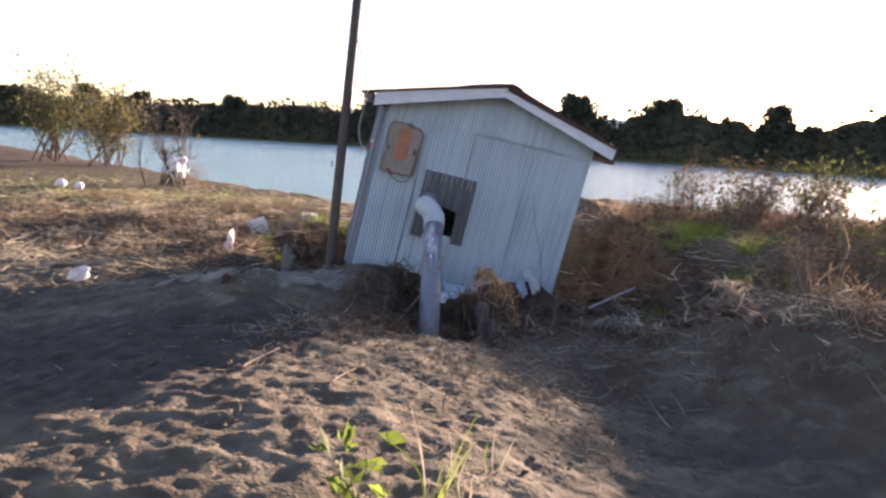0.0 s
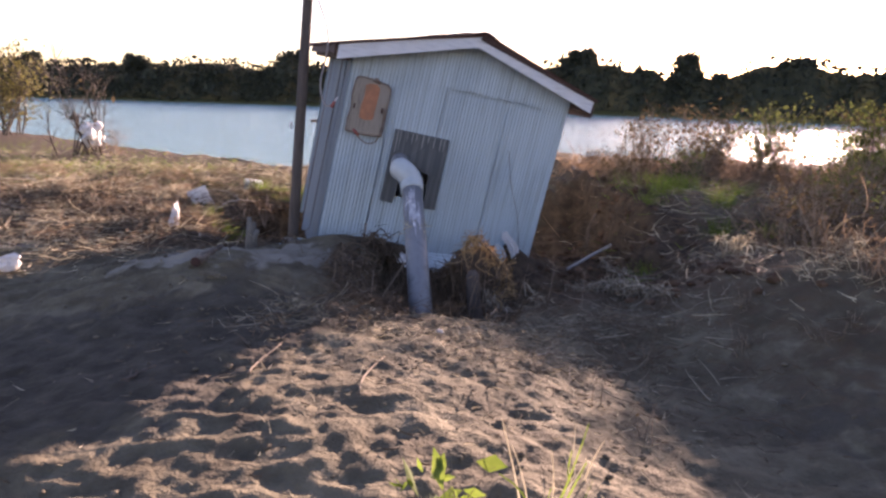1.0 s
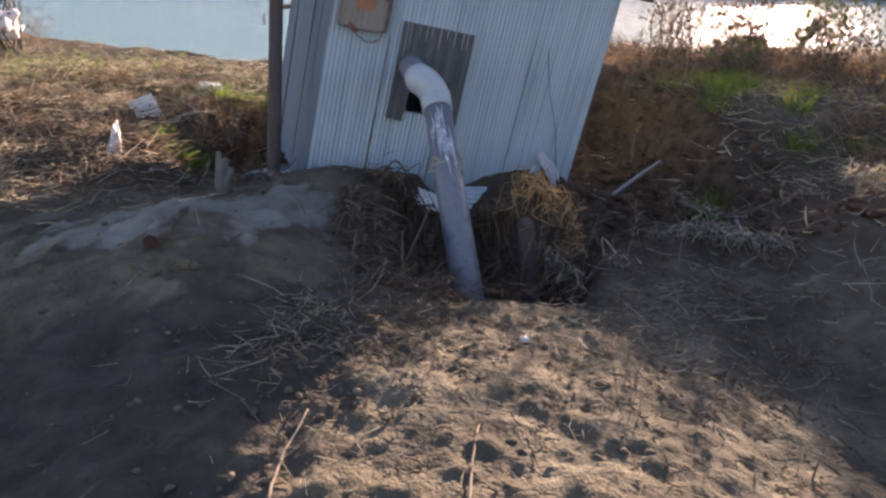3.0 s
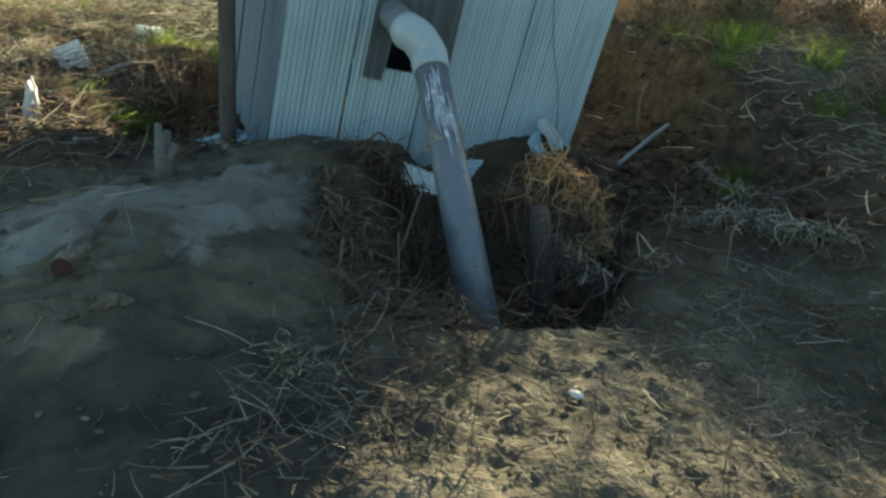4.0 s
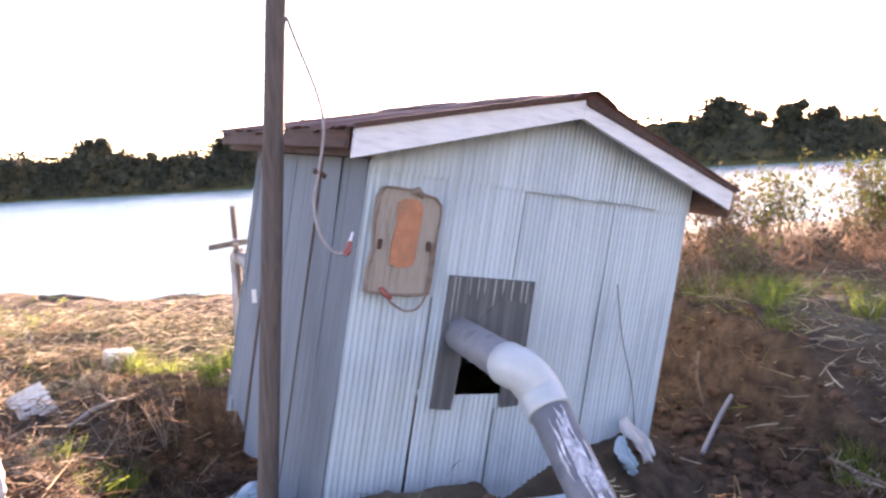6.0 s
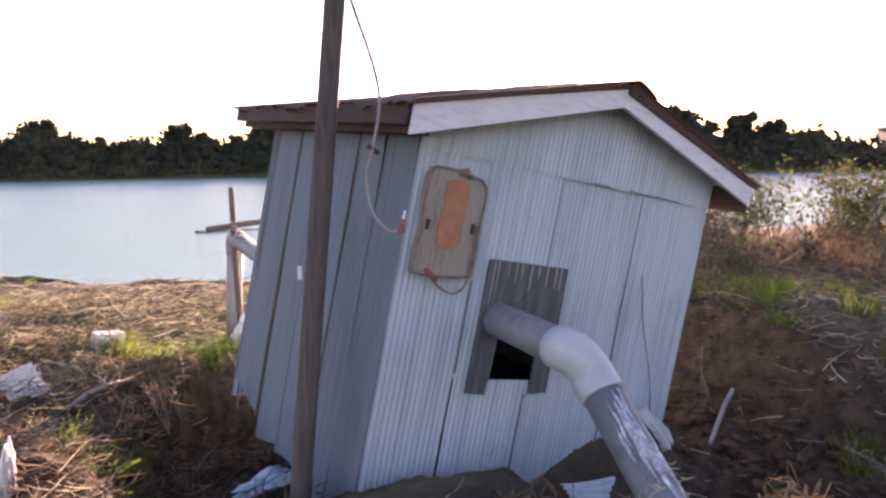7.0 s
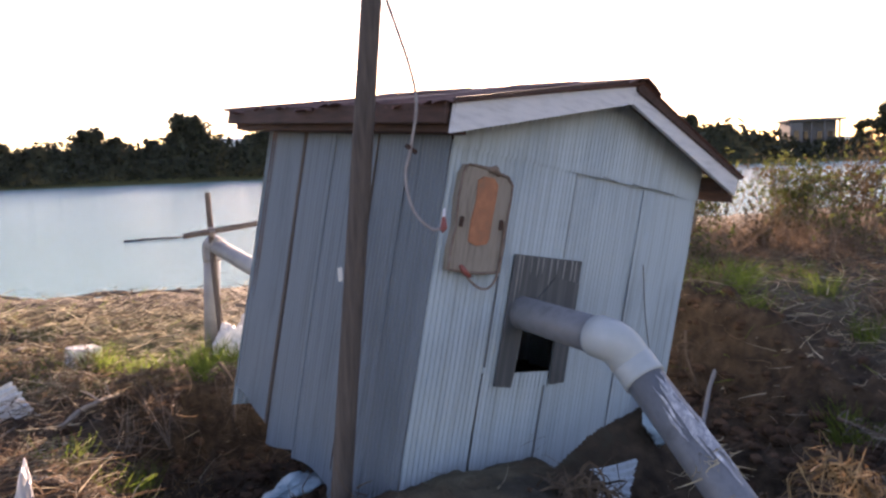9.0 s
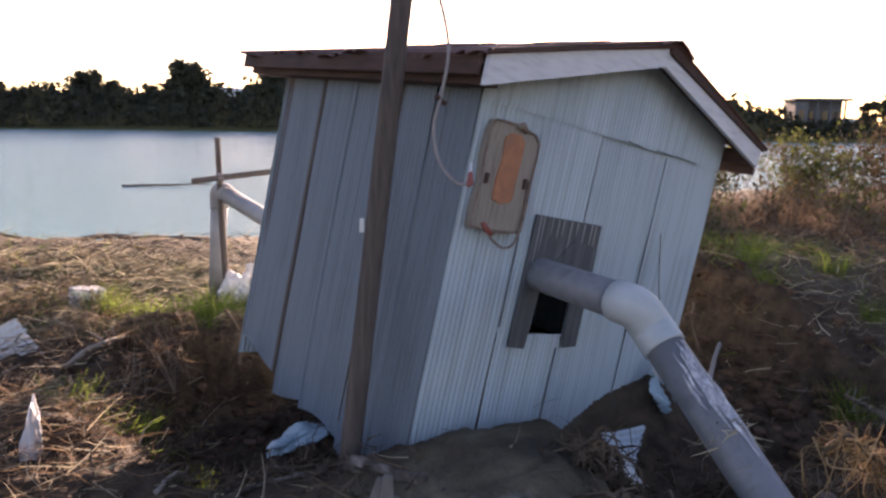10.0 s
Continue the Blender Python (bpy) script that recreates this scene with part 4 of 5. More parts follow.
build_stump()
pvc = part("thin_pipe", Geo().tube([(1.58, 7.66, -0.14), (1.95, 7.92, -0.02), (2.32, 8.14, 0.10)], 0.017, 8), PVC_OLD)
tagged(pvc, "thin pale pipe leaning on the earth bank", "pipe")
hs = part("buried_post", Geo().tube([(0.46, 6.04, -0.50), (0.445, 6.05, -0.2), (0.415, 6.06, 0.02), (0.40, 6.07, 0.19), (0.395, 6.07, 0.22)], [0.075, 0.06, 0.056, 0.052, 0.03], 11), POST_WOOD, None, "", True)
tagged(hs, "mud-coated stump post standing in the hollow", "stump")
for k in range(6):
    rs = random.Random(40 + k)
    x, y = -1.50 + k * 0.05 + rs.uniform(-0.02, 0.02), 5.02 + rs.uniform(-0.04, 0.04)
    crumple("clod", "pale dry mud clod on the silt", "clod", (x, y, ground_z(x, y) + 0.004), rs.uniform(0.02, 0.036), SILT_CRUMB, 40 + k, (1.4, 0.9, 0.45), 3, 0.8)



def lumps(name, label, mat, spots, count, low, high, seed, category):
    """Countless rough clods of earth strewn round spots (x, y, sx, sy, share)."""
    rs = random.Random(seed)
    base = bmesh.new()
    bmesh.ops.create_icosphere(base, subdivisions=1, radius=1)
    shape, faces = [v.co.copy() for v in base.verts], [tuple(v.index for v in f.verts) for f in base.faces]
    base.free()
    g = Geo()
    picks = rs.choices(spots, [q[4] for q in spots], k=count)
    places = [(q[0] + rs.gauss(0, q[2]), q[1] + rs.gauss(0, q[3])) for q in picks]
    for (x, y), z in zip(places, height([p[0] for p in places], [p[1] for p in places])):
        r = low + (high - low) * rs.random() ** 3
        turn = Matrix.Rotation(rs.uniform(0, 6.28), 3, "Z")
        w = (rs.uniform(0.8, 1.5), rs.uniform(0.7, 1.1), rs.uniform(0.45, 0.85))
        g.add([turn @ Vector([c[i] * w[i] * r * rs.uniform(0.75, 1.25) for i in range(3)]) + Vector((x, y, float(z) + 0.2 * r)) for c in shape], faces)
    return tagged(part(name, g, mat), label, category, kind="stuff")


lumps("earth_clods", "dark broken clods along the scoured earth bank", CLOD, [(2.0, 7.6, 0.28, 0.7, 2), (1.6, 7.2, 0.35, 0.6, 1.5), (2.1, 8.6, 0.3, 0.4, 1), (1.5, 6.6, 0.4, 0.3, 1), (-1.2, 9.3, 0.5, 0.3, 1.2), (-1.5, 8.6, 0.35, 0.5, 0.8), (2.0, 5.9, 0.4, 0.4, 0.8), (0.3, 6.5, 0.4, 0.4, 0.6)], 1500, 0.008, 0.06, 91, "clods")
lumps("silt_crumbs", "small dry crumbs lying on the trodden silt", SILT_CRUMB, [(0.1, 4.4, 0.5, 0.35, 2), (0.7, 4.6, 0.4, 0.4, 1.5), (-0.2, 3.5, 0.7, 0.5, 1.5), (-1.2, 4.9, 0.5, 0.3, 0.8), (-1.5, 5.9, 0.5, 0.5, 0.5), (1.4, 4.6, 0.5, 0.6, 1), (-0.9, 4.2, 0.4, 0.4, 0.8)], 1300, 0.003, 0.017, 92, "crumbs")
crumple("pebble", "small white pebble on the silt", "pebble", (0.045, 4.67, ground_z(0.045, 4.67) + 0.008), 0.016, STYRO, 93, (1.5, 1, 0.6), 3, 0.2)

# ---- dead growth, grass and shrubs ----


def litter(name, label, mat, count, spots, length, width, lift, bend, seed, flat=0.35, category="dry grass"):
    """Straw, roots or twigs strewn round spots (x, y, sx, sy, share)."""
    rs = random.Random(seed)
    g = Geo()
    weights = [s[4] for s in spots]
    places = [(s[0] + rs.gauss(0, s[2]), s[1] + rs.gauss(0, s[3])) for s in rs.choices(spots, weights, k=count)]
    levels = height([p[0] for p in places], [p[1] for p in places])
    for (x, y), z in zip(places, levels):
        if z < WATER_Z + 0.1:
            continue
        z = float(z)
        a, L = rs.uniform(0, 6.28), length * rs.uniform(0.35, 1.3)
        up = rs.uniform(-0.1, 1) * flat + (rs.random() < 0.12) * rs.uniform(0.3, 1.0)
        d = Vector((math.cos(a), math.sin(a), up)).normalized() * L
        p = Vector((x, y, z + rs.uniform(0.0, lift)))
        g.blade(p, p + d, width * rs.uniform(0.5, 1.5), bend * rs.uniform(0.2, 1), 3, rs)
    return tagged(part(name, g, mat), label, category, kind="stuff")


litter("dry_grass", "flattened dry straw and flood litter on the bank", STRAW, 10500,
       [(-4.1, 10.2, 1.3, 1.2, 2), (-5.5, 10.5, 2.2, 2.0, 2), (-3.6, 12.6, 2.0, 1.0, 0.8), (-1.9, 12.2, 1.2, 1.0, 0.8), (-2.9, 8.0, 0.6, 0.5, 0.35), (-4.8, 7.4, 1.0, 0.6, 0.6), (-7, 13, 2.5, 1.6, 1.2), (-3.5, 7.2, 0.7, 0.5, 0.35)], 0.22, 0.0065, 0.06, 0.3, 1)
litter("dry_grass", "reddish brown flood litter tangled on the bank", RED_LITTER, 9000,
       [(-3.9, 9.8, 1.3, 1.0, 1.6), (-2.6, 8.4, 0.45, 0.4, 0.4), (-2.4, 7.4, 0.5, 0.5, 0.25), (4.6, 9.2, 1.3, 1.5, 2), (3.3, 10.5, 1.0, 1.0, 1.2), (5.5, 7.0, 1.2, 1.2, 1.2), (-5.5, 11.5, 2, 1.5, 1)], 0.19, 0.007, 0.07, 0.35, 2)
litter("root_mat", "chunky dark roots and broken stalks in the flood litter", ROOTS, 5200,
       [(-3.6, 9.6, 1.2, 0.9, 1.6), (-1.6, 12.2, 1.2, 0.9, 1.0), (-2.7, 8.3, 0.6, 0.5, 0.5), (-2.3, 7.2, 0.6, 0.35, 0.3), (-5.2, 10.4, 1.8, 1.4, 1.2), (-2.9, 11.4, 1.0, 0.8, 0.8), (-1.5, 7.5, 0.3, 0.3, 0.2), (-1.9, 9.5, 0.4, 0.12, 0.2)], 0.18, 0.010, 0.08, 0.5, 14, 0.5, "roots")
litter("root_mat", "dense brown brush along the bank edge", RED_LITTER, 4200,
       [(3.2, 10.2, 0.6, 0.5, 1), (4.6, 10.2, 0.9, 0.6, 1.6), (6.2, 9.8, 1.0, 0.8, 1.6), (7.8, 9.4, 1.0, 1.0, 1.2)], 0.34, 0.009, 0.12, 0.3, 15, 1.3, "brush")
litter("dry_grass", "dry straw on the vegetated bank", STRAW, 1700,
       [(4.0, 8.2, 1.0, 1.2, 1.5), (3.2, 7.0, 0.5, 0.6, 0.7), (5.0, 11, 1.5, 1.0, 1.2), (3.4, 5.3, 0.6, 0.7, 0.4), (2.6, 5.0, 0.5, 0.5, 0.15)], 0.20, 0.0065, 0.06, 0.3, 3)
litter("root_mat", "muddy roots and straw hanging round the pipe hollow", ROOTS, 1700,
       [(-0.30, 5.95, 0.13, 0.36, 3.2), (-0.42, 5.25, 0.16, 0.22, 1.2), (-0.5, 4.7, 0.14, 0.2, 0.9), (0.25, 5.2, 0.3, 0.12, 0.7), (1.05, 6.0, 0.3, 0.3, 0.9), (0.8, 5.2, 0.3, 0.3, 0.5), (1.4, 5.0, 0.4, 0.5, 1.2), (1.7, 4.4, 0.4, 0.4, 0.7)], 0.17, 0.0048, 0.12, 0.6, 4, 0.6, "roots")
litter("root_mat", "small dark twigs and crumbs on the silt", ROOTS, 1100,
       [(0.3, 4.3, 0.45, 0.4, 1.4), (0.95, 4.6, 0.35, 0.4, 1.2), (-0.2, 3.6, 0.6, 0.5, 0.8), (-0.9, 4.7, 0.5, 0.4, 0.8), (1.4, 3.9, 0.4, 0.5, 0.8)], 0.055, 0.006, 0.015, 0.5, 25, 0.3, "twigs")
litter("dry_grass", "pale dead stalks strewn over the shaded silt", MUD_GRASS, 420,
       [(-0.74, 4.80, 0.09, 0.16, 1.6), (-0.76, 4.55, 0.12, 0.10, 1.3), (-0.92, 4.42, 0.10, 0.10, 1.2), (-0.60, 5.15, 0.10, 0.12, 0.8), (0.68, 4.85, 0.22, 0.16, 1.4), (0.95, 5.2, 0.22, 0.2, 1.6), (1.25, 5.45, 0.25, 0.2, 1.2), (0.55, 4.45, 0.2, 0.16, 0.8)], 0.17, 0.0045, 0.03, 0.4, 26, 0.3)
litter("dry_grass", "long pale stalks scattered beside the channel", MUD_GRASS, 200,
       [(0.75, 4.9, 0.18, 0.2, 1.2), (1.05, 5.25, 0.2, 0.2, 1.4), (1.35, 5.0, 0.25, 0.25, 1.0), (0.6, 4.5, 0.2, 0.2, 0.8), (1.2, 4.4, 0.25, 0.2, 0.6)], 0.19, 0.005, 0.03, 0.35, 36, 0.3)
litter("dry_grass", "short chopped straw trodden into the silt", STRAW, 900,
       [(0.0, 4.3, 0.4, 0.3, 1.4), (0.5, 4.4, 0.3, 0.35, 1.2), (-0.2, 3.7, 0.45, 0.35, 1.0), (0.2, 4.75, 0.4, 0.2, 1.4), (0.9, 3.6, 0.3, 0.5, 0.6), (-0.1, 3.0, 0.5, 0.4, 0.5)], 0.045, 0.0034, 0.012, 0.4, 27, 0.2)
litter("dry_grass", "scattered twigs and straw on the silt", STRAW, 620,
       [(0.2, 4.6, 0.4, 0.35, 1), (-0.5, 4.4, 0.35, 0.4, 1), (0.75, 4.3, 0.25, 0.4, 1), (0.6, 3.4, 0.5, 0.4, 0.5), (-1.0, 3.6, 0.5, 0.5, 0.3), (0.5, 4.75, 0.45, 0.25, 1.6)], 0.075, 0.0032, 0.02, 0.5, 5, 0.2)


def straw_heap(at, label, seed, mat, height_m=0.4, spread=0.2, n=320):
    """A ragged clump of dead stalks with straw and roots caught in it."""
    rs = random.Random(seed)
    top = tagged(new("weed_clump"), label, "dry grass", "weed clumps")
    g, st = Geo(), Geo()
    cores = [(rs.gauss(0, spread * 0.5), rs.gauss(0, spread * 0.5), rs.uniform(0.4, 1.0)) for _ in range(6)]
    for _ in range(n):
        cx, cy, ch = rs.choice(cores)
        p = Vector((cx + rs.gauss(0, spread * 0.28), cy + rs.gauss(0, spread * 0.28), height_m * ch * rs.uniform(0.1, 1.0)))
        d = Vector((rs.gauss(0, 1), rs.gauss(0, 1), rs.gauss(-0.5, 0.8))).normalized() * spread * rs.uniform(0.3, 1.15)
        q = p + d * rs.choice((0.4, 0.6, 1.0))
        q.z = max(q.z, -0.05)
        g.blade(p, q, rs.uniform(0.0025, 0.0075), rs.uniform(0.05, 0.5), 4, rs)
    for _ in range(max(5, n // 14)):
        cx, cy, ch = rs.choice(cores)
        p = Vector((cx, cy, -0.04))
        q = p + Vector((rs.gauss(0, 0.09), rs.gauss(0, 0.09), height_m * ch * rs.uniform(0.8, 1.35)))
        st.tube([p, p.lerp(q, 0.5) + Vector((rs.gauss(0, 0.02), rs.gauss(0, 0.02), 0)), q], [0.0045, 0.0035, 0.0015], 4)
        for _ in range(2):
            w = p.lerp(q, rs.uniform(0.4, 0.95))
            st.tube([w, w + Vector((rs.gauss(0, 0.05), rs.gauss(0, 0.05), rs.uniform(-0.02, 0.08)))], [0.002, 0.001], 3)
    tagged(part("straw", g, mat, top), kind="stuff")
    tagged(part("stalk", st, TWIG, top), kind="stuff")
    top.location = at
    return top




def drape(ridge, label, seed, mat, drop, reach, n, thick=0.0028, category="dry grass"):
    """Dead grass caught along a root, hanging down on both sides of it in strands."""
    rs = random.Random(seed)
    top = tagged(new("hanging_grass"), label, category, "hanging grass")
    line = [Vector((q.x, q.y, max(q.z, ground_z(q.x, q.y) + 0.05))) for q in arc(ridge, 10)]
    top.location = line[0]
    o = line[0].copy()
    g = Geo()
    for _ in range(n):
        k = rs.random() * (len(line) - 1.001)
        p = line[int(k)].lerp(line[int(k) + 1], k % 1) - o + Vector((rs.gauss(0, 0.02), rs.gauss(0, 0.02), rs.gauss(0, 0.015)))
        a, L, w = rs.uniform(0, 6.28), drop * rs.uniform(0.2, 1.0) ** 1.5, reach * rs.uniform(0.1, 1.6)
        d = Vector((math.cos(a), math.sin(a), 0))

        def kink(k):
            return Vector((rs.gauss(0, k), rs.gauss(0, k), rs.gauss(0, k)))
        pts = [p, p + d * w * 0.5 + kink(0.03), p + d * w - Vector((0, 0, L * 0.35)) + kink(0.035), p + d * w * rs.uniform(0.5, 1.3) + kink(0.05) - Vector((0, 0, L))]
        r = thick * rs.choice((0.5, 0.7, 1.0, 1.3, 2.2))
        g.tube(arc(pts, 3), [r * (1 - 0.07 * q) for q in range(len(arc(pts, 3)))], 3, False)
    tagged(part("straw", g, mat, top), kind="stuff")
    part("root", Geo().tube([q - o for q in line], [0.014 - 0.0001 * q for q in range(len(line))], 6), ROOTS, top, "muddy root", True)
    return top


drape([(0.34, 6.10, 0.40), (0.40, 6.02, 0.49), (0.50, 5.99, 0.42), (0.57, 5.95, 0.34)], "golden dead grass hanging over a root beside the pipe", 1, GOLD_STRAW, 0.20, 0.045, 85, 0.003)
drape([(0.57, 5.95, 0.34), (0.63, 5.92, 0.27), (0.64, 5.90, 0.14), (0.58, 5.87, 0.06)], "golden dead grass trailing down a root by the pipe", 11, GOLD_STRAW, 0.10, 0.035, 60)
drape([(0.50, 5.92, 0.10), (0.56, 5.84, 0.0), (0.68, 5.76, -0.04), (0.88, 5.68, -0.07)], "pale straw trailing down a root by the pipe", 2, MUD_GRASS, 0.08, 0.05, 60, 0.0034)
drape([(0.20, 6.55, 0.05), (0.26, 6.35, 0.17), (0.33, 6.2, 0.24)], "brown dead grass matted behind the pipe", 12, ROOTS, 0.36, 0.10, 300, 0.0034)
drape([(0.62, 6.35, 0.10), (0.80, 6.2, 0.05), (0.95, 6.0, -0.04)], "brown dead grass matted beside the stump", 19, ROOTS, 0.22, 0.12, 170, 0.003)
drape([(1.30, 6.25, -0.02), (1.40, 6.18, 0.06), (1.50, 6.10, 0.05), (1.58, 6.0, 0.0)], "grey mud-coated grass drooping over the channel", 3, MUD_GRASS, 0.20, 0.10, 190, 0.0032)
drape([(1.52, 5.98, 0.0), (1.60, 5.88, 0.08), (1.70, 5.78, 0.08), (1.80, 5.66, 0.04)], "grey mud-coated grass drooping over the channel", 4, MUD_GRASS, 0.22, 0.10, 190, 0.0034)
drape([(1.62, 6.75, 0.18), (1.72, 6.5, 0.12), (1.9, 6.35, 0.12), (2.3, 6.25, 0.3)], "mud-coated root with grass above the channel", 13, MUD_GRASS, 0.12, 0.06, 70)
drape([(-0.62, 6.30, 0.24), (-0.56, 6.05, 0.22), (-0.56, 5.8, 0.22), (-0.60, 5.5, 0.22)], "brown roots and straw hanging off the hollow's lip", 14, ROOTS, 0.36, 0.16, 330, 0.0042, "roots")
drape([(-0.60, 6.1, 0.25), (-0.52, 5.85, 0.22), (-0.52, 5.6, 0.18), (-0.5, 5.35, 0.14)], "pale dead stalks hanging into the pipe hollow", 20, MUD_GRASS, 0.30, 0.14, 60, 0.0036)
drape([(-0.45, 6.62, 0.22), (-0.3, 6.6, 0.16), (-0.12, 6.62, 0.06)], "brown roots and straw hanging off the hollow's lip", 15, ROOTS, 0.40, 0.12, 260, 0.0042, "roots")
drape([(-0.62, 5.30, 0.22), (-0.48, 5.2, 0.15), (-0.32, 5.15, 0.08), (-0.15, 5.22, 0.0)], "pale straw and roots spilled on the hollow's lip", 16, ROOTS, 0.10, 0.16, 120)
for at, to, r in (((-0.50, 5.62, -0.12), (-0.12, 6.42, 0.20), 0.010), ((-0.42, 5.4, -0.05), (-0.36, 5.62, 0.33), 0.006), ((-0.66, 5.35, 0.25), (-0.60, 5.30, 0.46), 0.005), ((-0.56, 5.7, 0.1), (-0.50, 5.52, 0.42), 0.004)):
    tagged(part("stick", Geo().tube(arc([at, Vector(at).lerp(Vector(to), 0.5) + Vector((0.015, 0.01, -0.012)), to], 4), [r * (1 - 0.05 * k) for k in range(9)], 6), TWIG, None, "", True), "dead stick leaning in the pipe hollow", "stick")
drape([(-1.95, 9.5, 0.32), (-1.75, 9.56, 0.34), (-1.5, 9.6, 0.3)], "rusty dead weeds hanging over the earth cut", 17, RED_LITTER, 0.30, 0.12, 160)
for x, y, tall, seed in ((0.62, 6.05, 0.62, 301), (0.75, 6.0, 0.5, 302), (0.52, 6.15, 0.7, 303), (0.95, 5.85, 0.36, 304), (1.15, 5.6, 0.34, 305)):
    rs = random.Random(seed)
    stalk = tagged(new("dead_stalk"), "thin dead weed stalk standing by the pipe hollow", "weed", "dead stalks")
    stalk.location = (x, y, ground_z(x, y) - 0.02)
    lean = Vector((rs.gauss(0, 0.06), rs.gauss(0, 0.06), tall))
    spine = arc([(0, 0, 0), lean * 0.5 + Vector((rs.gauss(0, 0.02), rs.gauss(0, 0.02), 0)), lean], 5)
    part("stem", Geo().tube(spine, [0.0035 - 0.00022 * k for k in range(len(spine))], 5), TWIG, stalk)
    for k in range(5):
        p = spine[4 + k]
        q = p + Vector((rs.gauss(0, 0.07), rs.gauss(0, 0.07), rs.uniform(0.01, 0.08)))
        part("twig", Geo().tube([p, p.lerp(q, 0.5) + Vector((0, 0, 0.01)), q], [0.0018, 0.0014, 0.0008], 4), TWIG, stalk)
straw_heap((0.42, 6.00, -0.20), "rusty dead weeds standing by the pipe", 18, RED_LITTER, 0.74, 0.06, 60)
straw_heap((0.70, 6.10, -0.30), "muddy roots trailing below the golden straw", 9, ROOTS, 0.24, 0.16, 160)
straw_heap((1.18, 5.75, -0.12), "muddy roots trailing below the golden straw", 10, ROOTS, 0.14, 0.22, 200)
straw_heap(on_ground(-1.72, 8.95), "rusty dead weed clump hanging on the hollow's edge", 54, GOLD_STRAW, 0.22, 0.14, 120)
straw_heap((-1.85, 9.05, 0.02), "rusty dead weed clump on the hollow's edge", 5, RED_LITTER, 0.34, 0.20, 220)
straw_heap((-2.25, 8.55, 0.05), "rusty dead weed clump in the litter", 6, RED_LITTER, 0.24, 0.22, 200)
straw_heap((2.75, 4.95, 0.42), "pale dead weeds on the dark mound", 7, STRAW, 0.34, 0.30, 320)
straw_heap((2.35, 5.75, 0.48), "pale dead weeds on the dark mound", 8, STRAW, 0.2, 0.18, 120)


def grass_tuft():
    rs = random.Random(11)
    g = Geo()
    for _ in range(130):
        a, r0 = rs.uniform(0, 6.28), abs(rs.gauss(0, 0.07))
        p = Vector((r0 * math.cos(a), r0 * math.sin(a), -0.02))
        L = rs.uniform(0.09, 0.24)
        q = p + Vector((math.cos(a) * L * rs.uniform(0.1, 0.7), math.sin(a) * L * rs.uniform(0.1, 0.7), L))
        g.blade(p, q, 0.006, 0.15, 3, rs)
    return part("grass_tuft", g, GRASS)


litter("dry_grass", "pale dry grass lying on the scoured bank", MUD_GRASS, 750,
       [(2.9, 7.6, 0.4, 0.7, 1.6), (2.3, 6.5, 0.35, 0.3, 1.2), (2.6, 5.6, 0.4, 0.4, 0.8), (1.5, 5.3, 0.35, 0.3, 1.0), (3.6, 7.0, 0.6, 0.6, 1.0), (2.7, 9.0, 0.3, 0.3, 0.6)], 0.16, 0.0055, 0.04, 0.4, 28, 0.5)
litter("root_mat", "torn roots sticking out of the earth bank", ROOTS, 900,
       [(2.1, 7.5, 0.2, 0.7, 2), (2.2, 8.6, 0.25, 0.4, 1), (1.7, 6.6, 0.3, 0.3, 1), (-1.2, 9.5, 0.5, 0.15, 1), (-1.8, 8.7, 0.3, 0.4, 0.8)], 0.20, 0.006, 0.05, 0.6, 29, 0.4, "roots")
for k, ridge in enumerate(([(-1.75, 9.45, 0.30), (-1.7, 9.3, 0.2), (-1.62, 9.15, 0.05)], [(-1.25, 9.55, 0.32), (-1.2, 9.4, 0.2), (-1.25, 9.2, 0.0)], [(-0.9, 9.6, 0.30), (-0.85, 9.45, 0.15), (-0.8, 9.3, -0.05)], [(2.0, 8.2, 0.35), (1.9, 8.1, 0.2), (1.85, 7.95, 0.0)])):
    drape(ridge, "thin roots trailing down the earth cut", 60 + k, ROOTS, 0.22, 0.07, 46, 0.003, "roots")

tuft = tagged(grass_tuft(), "bright green grass tuft on the bank", "grass", "grass tufts")
tuft.location = (2.05, 6.95, ground_z(2.05, 6.95))
rs = random.Random(21)
for x, y, s in ((2.18, 7.02, 0.9), (2.75, 8.3, 1.2), (2.9, 8.7, 1.1), (3.3, 7.9, 1.1), (3.5, 7.4, 0.9), (3.1, 8.9, 1.3), (3.7, 8.4, 1.0), (-1.45, 10.0, 1.0), (-1.2, 10.15, 1.2), (-1.75, 10.1, 0.9),
                (-2.05, 10.35, 1.1), (-1.0, 9.9, 1.1), (-2.0, 8.45, 0.9), (-1.92, 8.6, 0.8), (-1.3, 9.9, 1.2), (-0.8, 10.2, 1.1), (2.45, 7.9, 0.8), (-2.1, 10.45, 1.1), (-1.78, 7.95, 0.7), (2.95, 9.1, 1.2), (2.6, 8.9, 1.3), (3.2, 8.6, 1.1), (3.0, 7.4, 1.0), (2.1, 6.85, 1.0), (-3.4, 11.2, 0.8), (-2.3, 8.6, 1.0)):
    copy_thing(tuft, pose(x, y, ground_z(x, y), 0, 0, rs.uniform(0, 360)) @ Matrix.Diagonal((s, s, s * 0.85, 1)))
